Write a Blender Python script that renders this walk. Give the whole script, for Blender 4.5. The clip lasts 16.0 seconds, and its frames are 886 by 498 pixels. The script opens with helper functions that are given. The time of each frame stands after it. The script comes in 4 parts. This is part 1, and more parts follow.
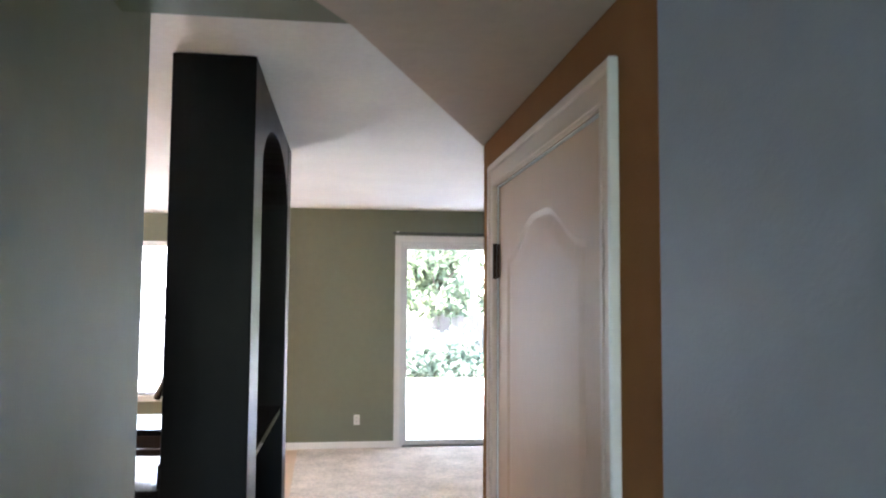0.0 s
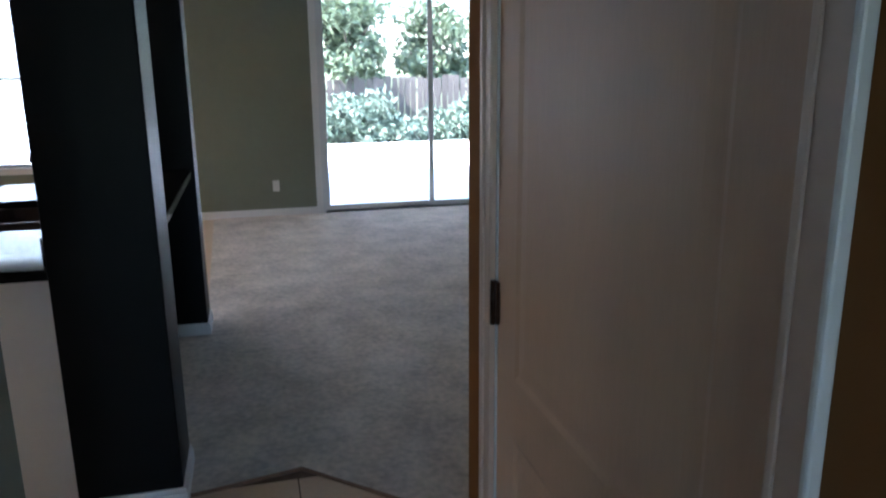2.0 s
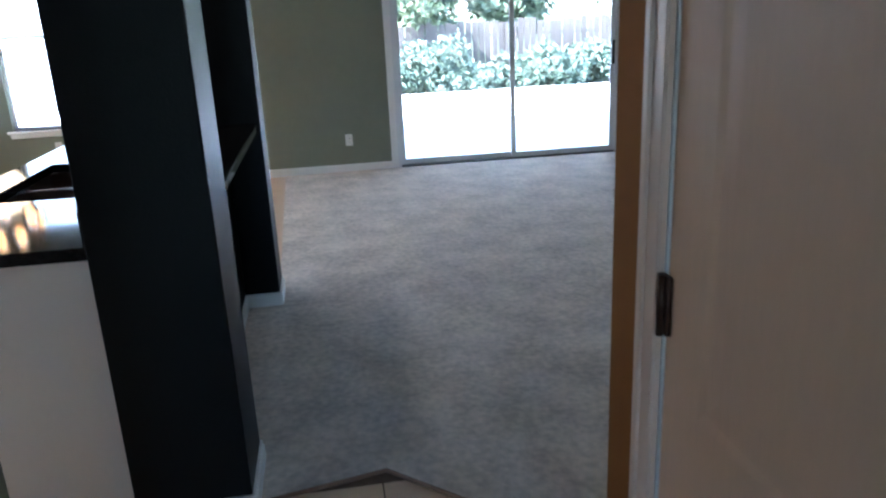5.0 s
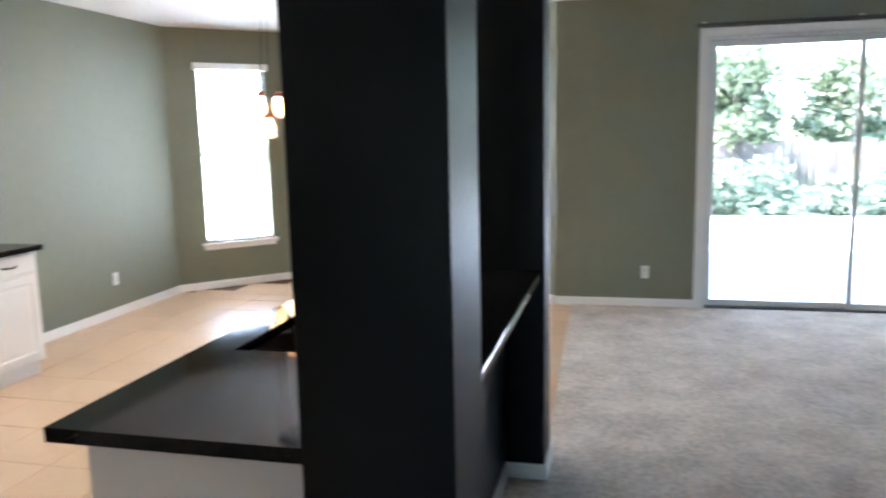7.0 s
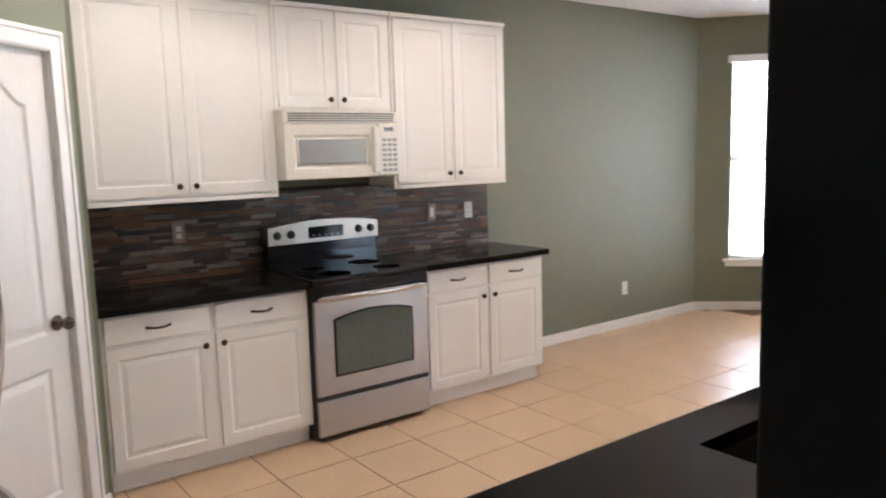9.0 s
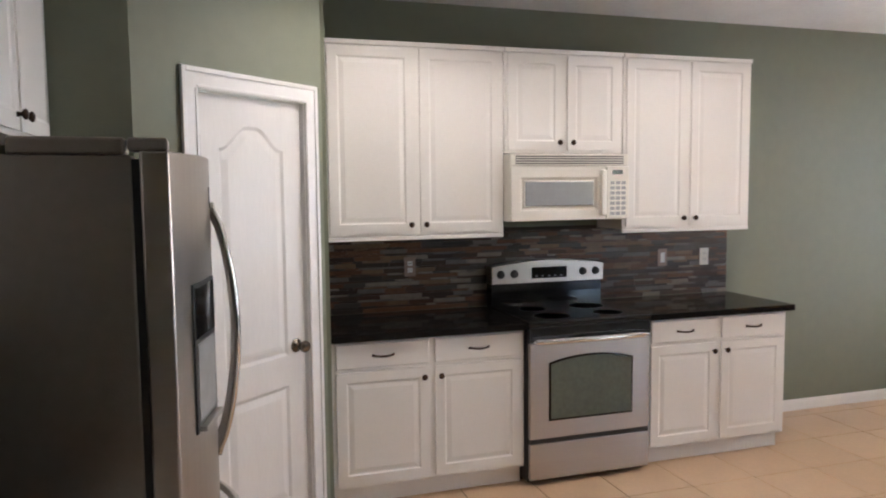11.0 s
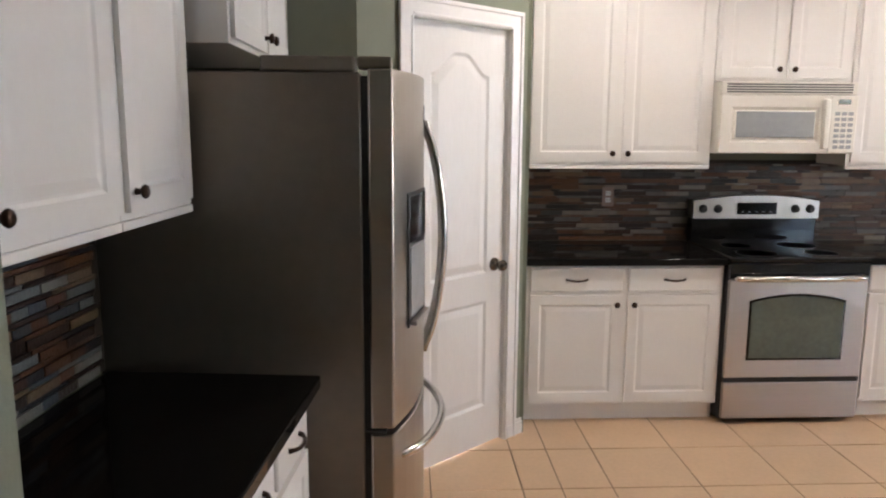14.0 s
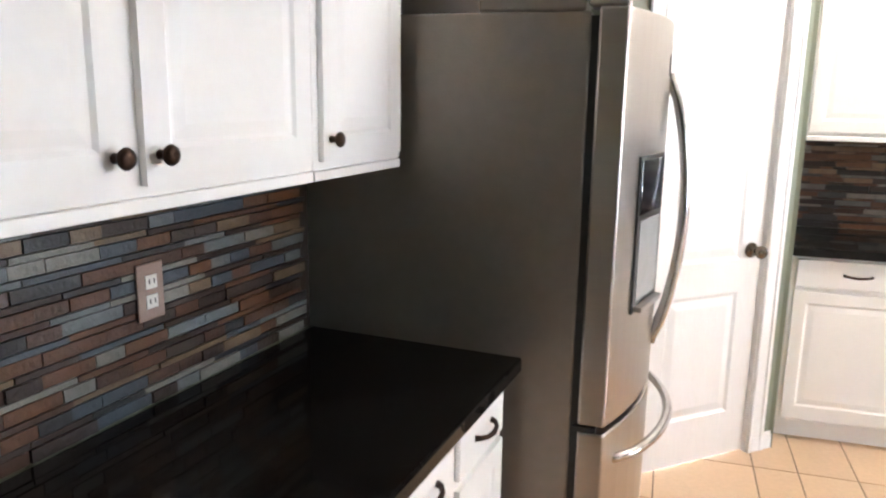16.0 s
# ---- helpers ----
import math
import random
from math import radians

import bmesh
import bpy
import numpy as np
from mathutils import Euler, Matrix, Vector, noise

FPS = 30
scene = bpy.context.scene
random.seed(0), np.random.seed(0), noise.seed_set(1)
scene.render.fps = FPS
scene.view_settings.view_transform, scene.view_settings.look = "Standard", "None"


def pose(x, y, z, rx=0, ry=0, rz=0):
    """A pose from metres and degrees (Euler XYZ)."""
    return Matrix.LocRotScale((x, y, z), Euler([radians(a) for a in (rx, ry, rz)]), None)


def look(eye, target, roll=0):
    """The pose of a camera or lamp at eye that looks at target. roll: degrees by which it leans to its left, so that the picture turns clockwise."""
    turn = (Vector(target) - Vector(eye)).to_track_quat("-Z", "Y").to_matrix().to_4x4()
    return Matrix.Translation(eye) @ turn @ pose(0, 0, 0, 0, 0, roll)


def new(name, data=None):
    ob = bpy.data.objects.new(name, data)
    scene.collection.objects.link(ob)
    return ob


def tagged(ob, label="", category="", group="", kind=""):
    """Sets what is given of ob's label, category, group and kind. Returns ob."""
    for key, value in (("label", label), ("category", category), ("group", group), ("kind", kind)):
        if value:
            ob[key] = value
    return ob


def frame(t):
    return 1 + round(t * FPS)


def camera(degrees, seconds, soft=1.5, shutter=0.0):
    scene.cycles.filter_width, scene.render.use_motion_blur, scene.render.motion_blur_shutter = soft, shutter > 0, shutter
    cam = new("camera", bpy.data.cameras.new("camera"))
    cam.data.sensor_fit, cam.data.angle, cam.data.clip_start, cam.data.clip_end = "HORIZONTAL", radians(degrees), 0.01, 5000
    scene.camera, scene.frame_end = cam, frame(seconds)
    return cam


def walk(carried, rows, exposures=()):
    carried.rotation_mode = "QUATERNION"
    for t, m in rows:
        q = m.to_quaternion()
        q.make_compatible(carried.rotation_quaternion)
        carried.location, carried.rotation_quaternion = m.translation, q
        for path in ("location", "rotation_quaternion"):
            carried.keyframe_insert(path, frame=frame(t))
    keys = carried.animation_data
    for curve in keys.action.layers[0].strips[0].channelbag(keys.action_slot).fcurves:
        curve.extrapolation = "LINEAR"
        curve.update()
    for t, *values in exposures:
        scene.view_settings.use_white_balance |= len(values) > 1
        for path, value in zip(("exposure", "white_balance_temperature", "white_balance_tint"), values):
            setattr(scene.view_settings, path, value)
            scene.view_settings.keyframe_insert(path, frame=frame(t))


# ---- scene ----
cam = camera(61.5, 16.0, soft=2.0, shutter=0.3)
PATH = [
    (0, (4.599, -4.291, 1.707), (4.859, -2.312, 1.841), 0.4),
    (0.5, (4.608, -4.037, 1.661), (4.832, -2.05, 1.693), 0.2),
    (1, (4.625, -3.866, 1.655), (4.884, -1.886, 1.546), 1.2),
    (1.5, (4.575, -3.7, 1.605), (4.951, -1.756, 1.324), 0.4),
    (2, (4.534, -3.655, 1.552), (5.013, -1.773, 1.073), -0.5),
    (2.5, (4.493, -3.684, 1.515), (5.054, -1.88, 0.858), -1.6),
    (3, (4.498, -3.653, 1.463), (5.097, -1.908, 0.691), -2.1),
    (3.2, (4.491, -3.646, 1.453), (5.101, -1.92, 0.648), -2.2),
    (5.3, (4.557, -3.019, 1.491), (4.777, -1.102, 0.963), -2.1),
    (5.5, (4.564, -2.925, 1.496), (4.757, -0.993, 1.018), -1.6),
    (6, (4.508, -2.686, 1.511), (4.718, -0.738, 1.111), -0.4),
    (6.5, (4.465, -2.448, 1.494), (4.505, -0.477, 1.158), -0.2),
    (7, (4.543, -2.521, 1.607), (4.078, -0.6, 1.301), -1.3),
    (7.5, (4.533, -2.231, 1.608), (3.652, -0.471, 1.251), -2.2),
    (8, (4.436, -2.093, 1.584), (3.275, -0.506, 1.216), -2.1),
    (8.5, (4.32, -1.891, 1.584), (2.91, -0.51, 1.259), -1.9),
    (9, (4.261, -1.769, 1.586), (2.665, -0.592, 1.328), -1.7),
    (9.5, (4.276, -1.672, 1.607), (2.539, -0.703, 1.398), -1.8),
    (10, (4.292, -1.627, 1.629), (2.468, -0.822, 1.465), -1.5),
    (10.2, (4.288, -1.635, 1.652), (2.445, -0.874, 1.494), -1.3),
    (12.3, (4.36, -1.656, 1.629), (2.412, -1.253, 1.415), -0.4),
    (12.5, (4.358, -1.666, 1.618), (2.407, -1.289, 1.396), -0.5),
    (13, (4.371, -1.678, 1.609), (2.41, -1.384, 1.354), -0.4),
    (13.5, (4.395, -1.697, 1.601), (2.428, -1.49, 1.31), -0.1),
    (14, (4.421, -1.686, 1.597), (2.45, -1.591, 1.269), 0.3),
    (14.5, (4.427, -1.621, 1.584), (2.46, -1.702, 1.235), 0.2),
    (15, (4.365, -1.576, 1.564), (2.418, -1.846, 1.193), 0.2),
    (15.5, (4.276, -1.578, 1.543), (2.362, -2.006, 1.15), 0.3),
    (16, (4.156, -1.615, 1.539), (2.28, -2.181, 1.137), 0.9),
]
# seconds, stops, kelvin, tint: the recording camera's own exposure and white balance
EXPOSURE = [(0, 4.7, 6050, 16), (0.5, 4.25, 5850, 15), (1.5, 3.22, 5350, 14), (2.5, 3.5, 5300, 10), (3.0, 4.82, 5450, 10), (5.5, 3.6, 4980, 9), (6.5, 3.7, 5050, 10), (7.0, 4.2, 5550, 10), (7.5, 4.55, 5750, 11), (8.0, 4.35, 6000, 14), (8.5, 3.85, 6150, 17), (9.0, 3.68, 6100, 16), (10.0, 3.55, 6000, 16), (12.5, 3.4, 6130, 17), (14.0, 3.65, 6150, 16), (15.0, 4.05, 6050, 15), (16.0, 4.75, 5900, 13)]
walk(cam, [(t, look(e, g, r)) for t, e, g, r in PATH], EXPOSURE)

# ---- world, sun, lamps ----
world = bpy.data.worlds.new("daylight")
scene.world = world
world.use_nodes = True
wn = world.node_tree
sky = wn.nodes.new("ShaderNodeTexSky")
sky.sky_type, sky.sun_disc = "NISHITA", False
sky.sun_elevation, sky.sun_rotation = radians(48), radians(258)
wn.links.new(sky.outputs[0], wn.nodes["Background"].inputs[0])
wn.nodes["Background"].inputs[1].default_value = 0.15

sun = new("sun", bpy.data.lights.new("sun", "SUN"))
sun.data.energy, sun.data.angle, sun.data.color = 5.0, radians(0.5), (1, 0.95, 0.88)
sun.matrix_world = look((-4.8, 5.9, 11.1), (5, 8, 0))


def window_light(x, y, z, w, h, rz, watts):
    """Sky light in a window's opening."""
    lamp = new("window_sky_light", bpy.data.lights.new("window_sky_light", "AREA"))
    lamp.data.shape, lamp.data.size, lamp.data.size_y = "RECTANGLE", w, h
    lamp.data.energy, lamp.data.color = watts, (0.86, 0.94, 1.0)
    lamp.matrix_world = pose(x, y, z, 90, 0, rz)
    return lamp


# ---- materials ----
def material(name, color, rough=0.6, metal=0.0, vary=0.08, scale=6.0, bump=0.0, bump_scale=60.0, piece=0.0, spec=0.5, stretch=(1, 1, 1)):
    """Painted or raw surface: a base colour broken at two scales, a fine relief, and a shift from piece to piece."""
    m = bpy.data.materials.new(name)
    m.use_nodes = True
    t = m.node_tree
    b = t.nodes["Principled BSDF"]
    co = t.nodes.new("ShaderNodeTexCoord")
    mp = t.nodes.new("ShaderNodeMapping")
    mp.inputs["Scale"].default_value = stretch
    t.links.new(co.outputs["Object"], mp.inputs[0])
    n1, n2 = t.nodes.new("ShaderNodeTexNoise"), t.nodes.new("ShaderNodeTexNoise")
    n1.inputs["Scale"].default_value, n2.inputs["Scale"].default_value = scale, scale * 9
    n1.inputs["Detail"].default_value, n2.inputs["Detail"].default_value = 4, 3
    for n in (n1, n2):
        t.links.new(mp.outputs[0], n.inputs["Vector"])
    add = t.nodes.new("ShaderNodeMath")
    add.operation = "ADD"
    t.links.new(n1.outputs[0], add.inputs[0])
    t.links.new(n2.outputs[0], add.inputs[1])
    src = add.outputs[0]
    lo, hi = 0.7, 1.3
    if piece:
        info = t.nodes.new("ShaderNodeObjectInfo")
        mul = t.nodes.new("ShaderNodeMath")
        mul.operation, mul.inputs[1].default_value = "MULTIPLY_ADD", piece
        t.links.new(info.outputs["Random"], mul.inputs[0])
        t.links.new(src, mul.inputs[2])
        src, hi = mul.outputs[0], 1.3 + piece
    rng = t.nodes.new("ShaderNodeMapRange")
    rng.inputs["From Min"].default_value, rng.inputs["From Max"].default_value = lo, hi
    rng.inputs["To Min"].default_value, rng.inputs["To Max"].default_value = 1 - vary, 1 + vary
    t.links.new(src, rng.inputs[0])
    mix = t.nodes.new("ShaderNodeVectorMath")
    mix.operation = "SCALE"
    mix.inputs[0].default_value = color[:3]
    t.links.new(rng.outputs[0], mix.inputs["Scale"])
    t.links.new(mix.outputs[0], b.inputs["Base Color"])
    rr = t.nodes.new("ShaderNodeMapRange")
    rr.inputs["To Min"].default_value, rr.inputs["To Max"].default_value = rough * 0.88, min(1.0, rough * 1.12)
    t.links.new(n1.outputs[0], rr.inputs[0])
    t.links.new(rr.outputs[0], b.inputs["Roughness"])
    b.inputs["Metallic"].default_value = metal
    b.inputs["Specular IOR Level"].default_value = spec
    if bump:
        n3 = t.nodes.new("ShaderNodeTexNoise")
        n3.inputs["Scale"].default_value, n3.inputs["Detail"].default_value = bump_scale, 5
        t.links.new(mp.outputs[0], n3.inputs["Vector"])
        bp = t.nodes.new("ShaderNodeBump")
        bp.inputs["Strength"].default_value, bp.inputs["Distance"].default_value = bump, 0.01
        t.links.new(n3.outputs[0], bp.inputs["Height"])
        t.links.new(bp.outputs[0], b.inputs["Normal"])
    return m


def stone_mix(name, colors, rough, island):
    """Stones of several colours, one picked for each piece."""
    m = material(name, (0.2, 0.2, 0.2), rough, 0, 0.22, 30, 0.25, 90)
    t = m.node_tree
    info = t.nodes.new("ShaderNodeNewGeometry" if island else "ShaderNodeObjectInfo")
    ramp = t.nodes.new("ShaderNodeValToRGB")
    ramp.color_ramp.interpolation = "CONSTANT"
    els = ramp.color_ramp.elements
    while len(els) < len(colors):
        els.new(0.5)
    for k, c in enumerate(colors):
        els[k].position, els[k].color = k / len(colors), (*c, 1)
    t.links.new(info.outputs["Random Per Island" if island else "Random"], ramp.inputs[0])
    for n in t.nodes:
        if n.type == "VECT_MATH":
            t.links.new(ramp.outputs[0], n.inputs[0])
    return m


def lit(name, color, strength):
    m = bpy.data.materials.new(name)
    m.use_nodes = True
    b = m.node_tree.nodes["Principled BSDF"]
    b.inputs["Base Color"].default_value = (*color, 1)
    b.inputs["Emission Color"].default_value = (*color, 1)
    b.inputs["Emission Strength"].default_value = strength
    return m


def glass(name, tint=(1, 1, 1), rough=0.0):
    m = bpy.data.materials.new(name)
    m.use_nodes = True
    b = m.node_tree.nodes["Principled BSDF"]
    b.inputs["Base Color"].default_value = (*tint, 1)
    b.inputs["Transmission Weight"].default_value = 1
    b.inputs["Roughness"].default_value, b.inputs["IOR"].default_value = rough, 1.45
    return m


GREEN = material("sage_wall_paint", (0.19, 0.205, 0.148), 0.62, 0, 0.04, 1.5, 0.10, 130)
DARK = material("charcoal_wall_paint", (0.0045, 0.0048, 0.0046), 0.42, 0, 0.12, 2.0, 0.08, 110, spec=0.15)
TAN = material("tan_wall_paint", (0.27, 0.125, 0.042), 0.9, 0, 0.05, 1.5, 0.10, 130, spec=0.1)
PALE = material("pale_grey_wall_paint", (0.23, 0.26, 0.31), 0.6, 0, 0.04, 1.5, 0.10, 130)
SOFFIT = material("beige_soffit_ceiling", (0.50, 0.40, 0.33), 0.85, 0, 0.05, 3, 0.4, 28)
CEIL = material("textured_ceiling_paint", (0.74, 0.73, 0.71), 0.9, 0, 0.05, 3, 0.5, 28)
TRIM = material("white_trim_paint", (0.78, 0.77, 0.75), 0.35, 0, 0.03, 4)
# closet door and casing: warm hallway light is mixed into the white paint's colour
DOORWARM = material("warm_lit_door_paint", (0.66, 0.46, 0.32), 0.5, 0, 0.03, 3, 0.08, 60, spec=0.3, stretch=(3, 3, 0.5))
CASEWARM = material("warm_lit_casing_paint", (0.68, 0.53, 0.43), 0.4, 0, 0.03, 4)
DOORP = material("white_door_paint", (0.74, 0.72, 0.69), 0.38, 0, 0.03, 3, 0.08, 60, stretch=(3, 3, 0.5))
CAB = material("white_cabinet_paint", (0.82, 0.80, 0.765), 0.38, 0, 0.015, 5, 0.02, 90)
GRANITE = material("black_granite", (0.008, 0.0072, 0.0068), 0.06, 0, 0.6, 60, spec=0.10)
TILE = material("beige_floor_tile", (0.62, 0.43, 0.27), 0.33, 0, 0.10, 5, 0.06, 40, piece=0.5)
DGROUT = material("dark_mosaic_grout", (0.035, 0.025, 0.018), 0.9, 0, 0.15, 12)
GROUT = material("brown_grout", (0.165, 0.105, 0.066), 0.9, 0, 0.15, 12)
CARPET = material("beige_carpet", (0.65, 0.57, 0.49), 0.97, 0, 0.24, 3.6, 0.8, 320, spec=0.1)
# trodden pile: broad soft hollows under the fine tufts
ct = CARPET.node_tree
tread, hollow = ct.nodes.new("ShaderNodeTexNoise"), ct.nodes.new("ShaderNodeBump")
tread.inputs["Scale"].default_value, tread.inputs["Detail"].default_value, tread.inputs["Distortion"].default_value = 5.5, 2.5, 0.9
hollow.inputs["Strength"].default_value, hollow.inputs["Distance"].default_value = 1.0, 0.10
ct.links.new(tread.outputs[0], hollow.inputs["Height"])
ct.links.new(hollow.outputs[0], [n for n in ct.nodes if n.type == "BUMP" and n != hollow][0].inputs["Normal"])
STEEL = material("brushed_stainless_steel", (0.44, 0.405, 0.37), 0.30, 1, 0.03, 2, 0.015, 30, stretch=(1, 1, 30))
STEELH = material("range_stainless_steel", (0.46, 0.435, 0.41), 0.33, 1, 0.03, 2, 0.015, 30, stretch=(1, 1, 30))
SIDE = material("grey_fridge_side", (0.25, 0.22, 0.19), 0.42, 0.75, 0.05, 3, 0.10, 160)
CHROME = material("polished_handle_metal", (0.62, 0.60, 0.58), 0.16, 1, 0.03, 5)
BLACKG = material("black_glass", (0.006, 0.006, 0.006), 0.10, 0, 0.1, 5)
BLACKP = material("black_plastic", (0.02, 0.02, 0.02), 0.4, 0, 0.1, 8)
OVENG = material("oven_window_glass", (0.13, 0.15, 0.12), 0.5, 0.6, 0.15, 4)
BRONZE = material("oil_rubbed_bronze", (0.05, 0.028, 0.018), 0.35, 0.8, 0.3, 25)
NICKEL = material("antique_nickel", (0.17, 0.14, 0.115), 0.22, 1, 0.1, 10)
APPL = material("white_appliance_plastic", (0.78, 0.75, 0.68), 0.3, 0, 0.02, 4)
GREYG = material("microwave_window", (0.32, 0.33, 0.34), 0.2, 0, 0.06, 30)
PLATE = material("white_outlet_plastic", (0.75, 0.74, 0.70), 0.35, 0, 0.02, 8)
PLATEB = material("stone_look_outlet_plate", (0.30, 0.21, 0.17), 0.4, 0, 0.15, 20)
SINK = material("brown_composite_sink", (0.05, 0.028, 0.018), 0.5, 0.0, 0.15, 15)
ALU = material("white_aluminium", (0.70, 0.70, 0.70), 0.4, 0.2, 0.04, 8)
GASKET = material("dark_track_metal", (0.10, 0.10, 0.10), 0.5, 0.4, 0.1, 10)
SLAT = material("white_blind_slat", (0.82, 0.83, 0.83), 0.5, 0, 0.02, 6)
CABLE = material("black_cable", (0.015, 0.015, 0.015), 0.5)
PATIO = material("pale_concrete", (0.78, 0.78, 0.77), 0.9, 0, 0.08, 1.2, 0.2, 40)
GRASS = material("grass_ground", (0.10, 0.12, 0.045), 0.95, 0, 0.3, 1.5, 0.4, 30)
WOOD = material("weathered_fence_board", (0.12, 0.097, 0.08), 0.85, 0, 0.25, 4, 0.3, 30, piece=0.6, stretch=(6, 6, 0.6))
LEAF = material("shrub_leaf", (0.125, 0.165, 0.115), 0.5, 0, 0.4, 9)
LEAF2 = material("tree_leaf", (0.135, 0.165, 0.09), 0.5, 0, 0.4, 5)
EDGING = material("brown_edging_strip", (0.24, 0.14, 0.085), 0.6, 0, 0.15, 12)
BARK = material("bark", (0.10, 0.075, 0.055), 0.9, 0, 0.3, 8, 0.6, 25)
SHINGLE = material("lanai_ceiling_paint", (0.82, 0.78, 0.66), 0.8, 0, 0.05, 3)
GLASS = glass("clear_glass")
JAR = glass("clear_jar_glass", (1.0, 0.98, 0.95), 0.02)
BULB = lit("lamp_filament_glow", (1.0, 0.47, 0.15), 1.1)
COPPER = material("copper_jar_lid", (0.24, 0.075, 0.035), 0.4, 0.6, 0.15, 20)
CANGLOW = lit("recessed_lamp_glow", (1.0, 0.86, 0.68), 1.6)
STONES = [(0.07, 0.026, 0.009), (0.03, 0.017, 0.011), (0.12, 0.132, 0.135), (0.012, 0.013, 0.016), (0.09, 0.036, 0.013), (0.02, 0.009, 0.005), (0.17, 0.165, 0.145), (0.042, 0.055, 0.068), (0.13, 0.085, 0.045), (0.045, 0.018, 0.008)]
BROWNS = [(0.095, 0.036, 0.015), (0.045, 0.024, 0.014), (0.12, 0.108, 0.095), (0.022, 0.015, 0.012), (0.12, 0.052, 0.022), (0.028, 0.012, 0.007), (0.21, 0.175, 0.14), (0.05, 0.044, 0.038), (0.16, 0.097, 0.052), (0.055, 0.022, 0.011)]
MOSAIC = stone_mix("slate_mosaic", STONES, 0.35, False)
MOSAICW = stone_mix("brown_slate_mosaic", BROWNS, 0.35, False)
MOSAICJ = stone_mix("brown_slate_mosaic_joined", BROWNS, 0.35, True)


# ---- mesh helpers ----
def box(bm, x0, x1, y0, y1, z0, z1, bevel=0.0):
    m = Matrix.Translation(((x0 + x1) / 2, (y0 + y1) / 2, (z0 + z1) / 2)) @ Matrix.Diagonal((abs(x1 - x0), abs(y1 - y0), abs(z1 - z0), 1))
    made = bmesh.ops.create_cube(bm, size=1, matrix=m)
    if bevel:
        edges = list({e for v in made["verts"] for e in v.link_edges})
        bmesh.ops.bevel(bm, geom=edges, offset=bevel, segments=2, profile=0.5, affect="EDGES")
    return bm


def tube(bm, pts, r, sides=8, close=True, squash=1.0):
    """A bent round bar through pts; r is one radius or one for each point."""
    pts = [Vector(p) for p in pts]
    rs = r if isinstance(r, (list, tuple)) else [r] * len(pts)
    rings, side = [], None
    for k, p in enumerate(pts):
        d = (pts[min(k + 1, len(pts) - 1)] - pts[max(k - 1, 0)]).normalized()
        if side is None:
            side = d.cross(Vector((0, 0, 1)) if abs(d.z) < 0.9 else Vector((1, 0, 0))).normalized()
        side = (side - d * side.dot(d)).normalized()
        up = d.cross(side)
        rings.append([bm.verts.new(p + rs[k] * (math.cos(a) * side + squash * math.sin(a) * up)) for a in (2 * math.pi * n / sides for n in range(sides))])
    for a, b in zip(rings, rings[1:]):
        for n in range(sides):
            f = bm.faces.new((a[n], a[(n + 1) % sides], b[(n + 1) % sides], b[n]))
            f.smooth = True
    if close:
        bm.faces.new(rings[0][::-1])
        bm.faces.new(rings[-1])
    return bm


def lathe(bm, prof, m, sides=16):
    """A turned body: prof is (radius, height) along local z."""
    rings = [[bm.verts.new(m @ Vector((r * math.cos(a), r * math.sin(a), h))) for a in (2 * math.pi * n / sides for n in range(sides))] for r, h in prof]
    for a, b in zip(rings, rings[1:]):
        for n in range(sides):
            f = bm.faces.new((a[n], a[(n + 1) % sides], b[(n + 1) % sides], b[n]))
            f.smooth = True
    bm.faces.new(rings[0][::-1])
    bm.faces.new(rings[-1])
    return bm


def prism(bm, pts, z0, z1):
    lo = [bm.verts.new((x, y, z0)) for x, y in pts]
    hi = [bm.verts.new((x, y, z1)) for x, y in pts]
    bm.faces.new(lo[::-1])
    bm.faces.new(hi)
    for k in range(len(pts)):
        j = (k + 1) % len(pts)
        bm.faces.new((lo[k], lo[j], hi[j], hi[k]))
    bmesh.ops.recalc_face_normals(bm, faces=bm.faces)
    return bm


def shrink(pts, d):
    """An outline (x, z), counter-clockwise, moved inwards by d."""
    out = []
    for k, p in enumerate(pts):
        a, b = Vector(pts[k - 1]), Vector(pts[(k + 1) % len(pts)])
        p = Vector(p)
        e1, e2 = (p - a).normalized(), (b - p).normalized()
        n1, n2 = Vector((-e1.y, e1.x)), Vector((-e2.y, e2.x))
        n = (n1 + n2).normalized()
        out.append(tuple(p + n * d / max(0.5, n.dot(n1))))
    return out


def rect(x0, x1, z0, z1):
    return [(x0, z0), (x1, z0), (x1, z1), (x0, z1)]


def arch_panel(x0, x1, z0, z1, rise):
    """A panel with square shoulders and a raised crown."""
    w, pts = x1 - x0, [(x0, z0), (x1, z0), (x1, z1)]
    for k in range(1, 28):
        s = k / 28
        u = min(1.0, max(0.0, (min(s, 1 - s) - 0.04) / 0.38))
        pts.append((x1 - w * s, z1 + rise * (0.88 * u * u * (3 - 2 * u) + 0.12 * math.sin(math.pi * s))))
    return pts + [(x0, z1)]


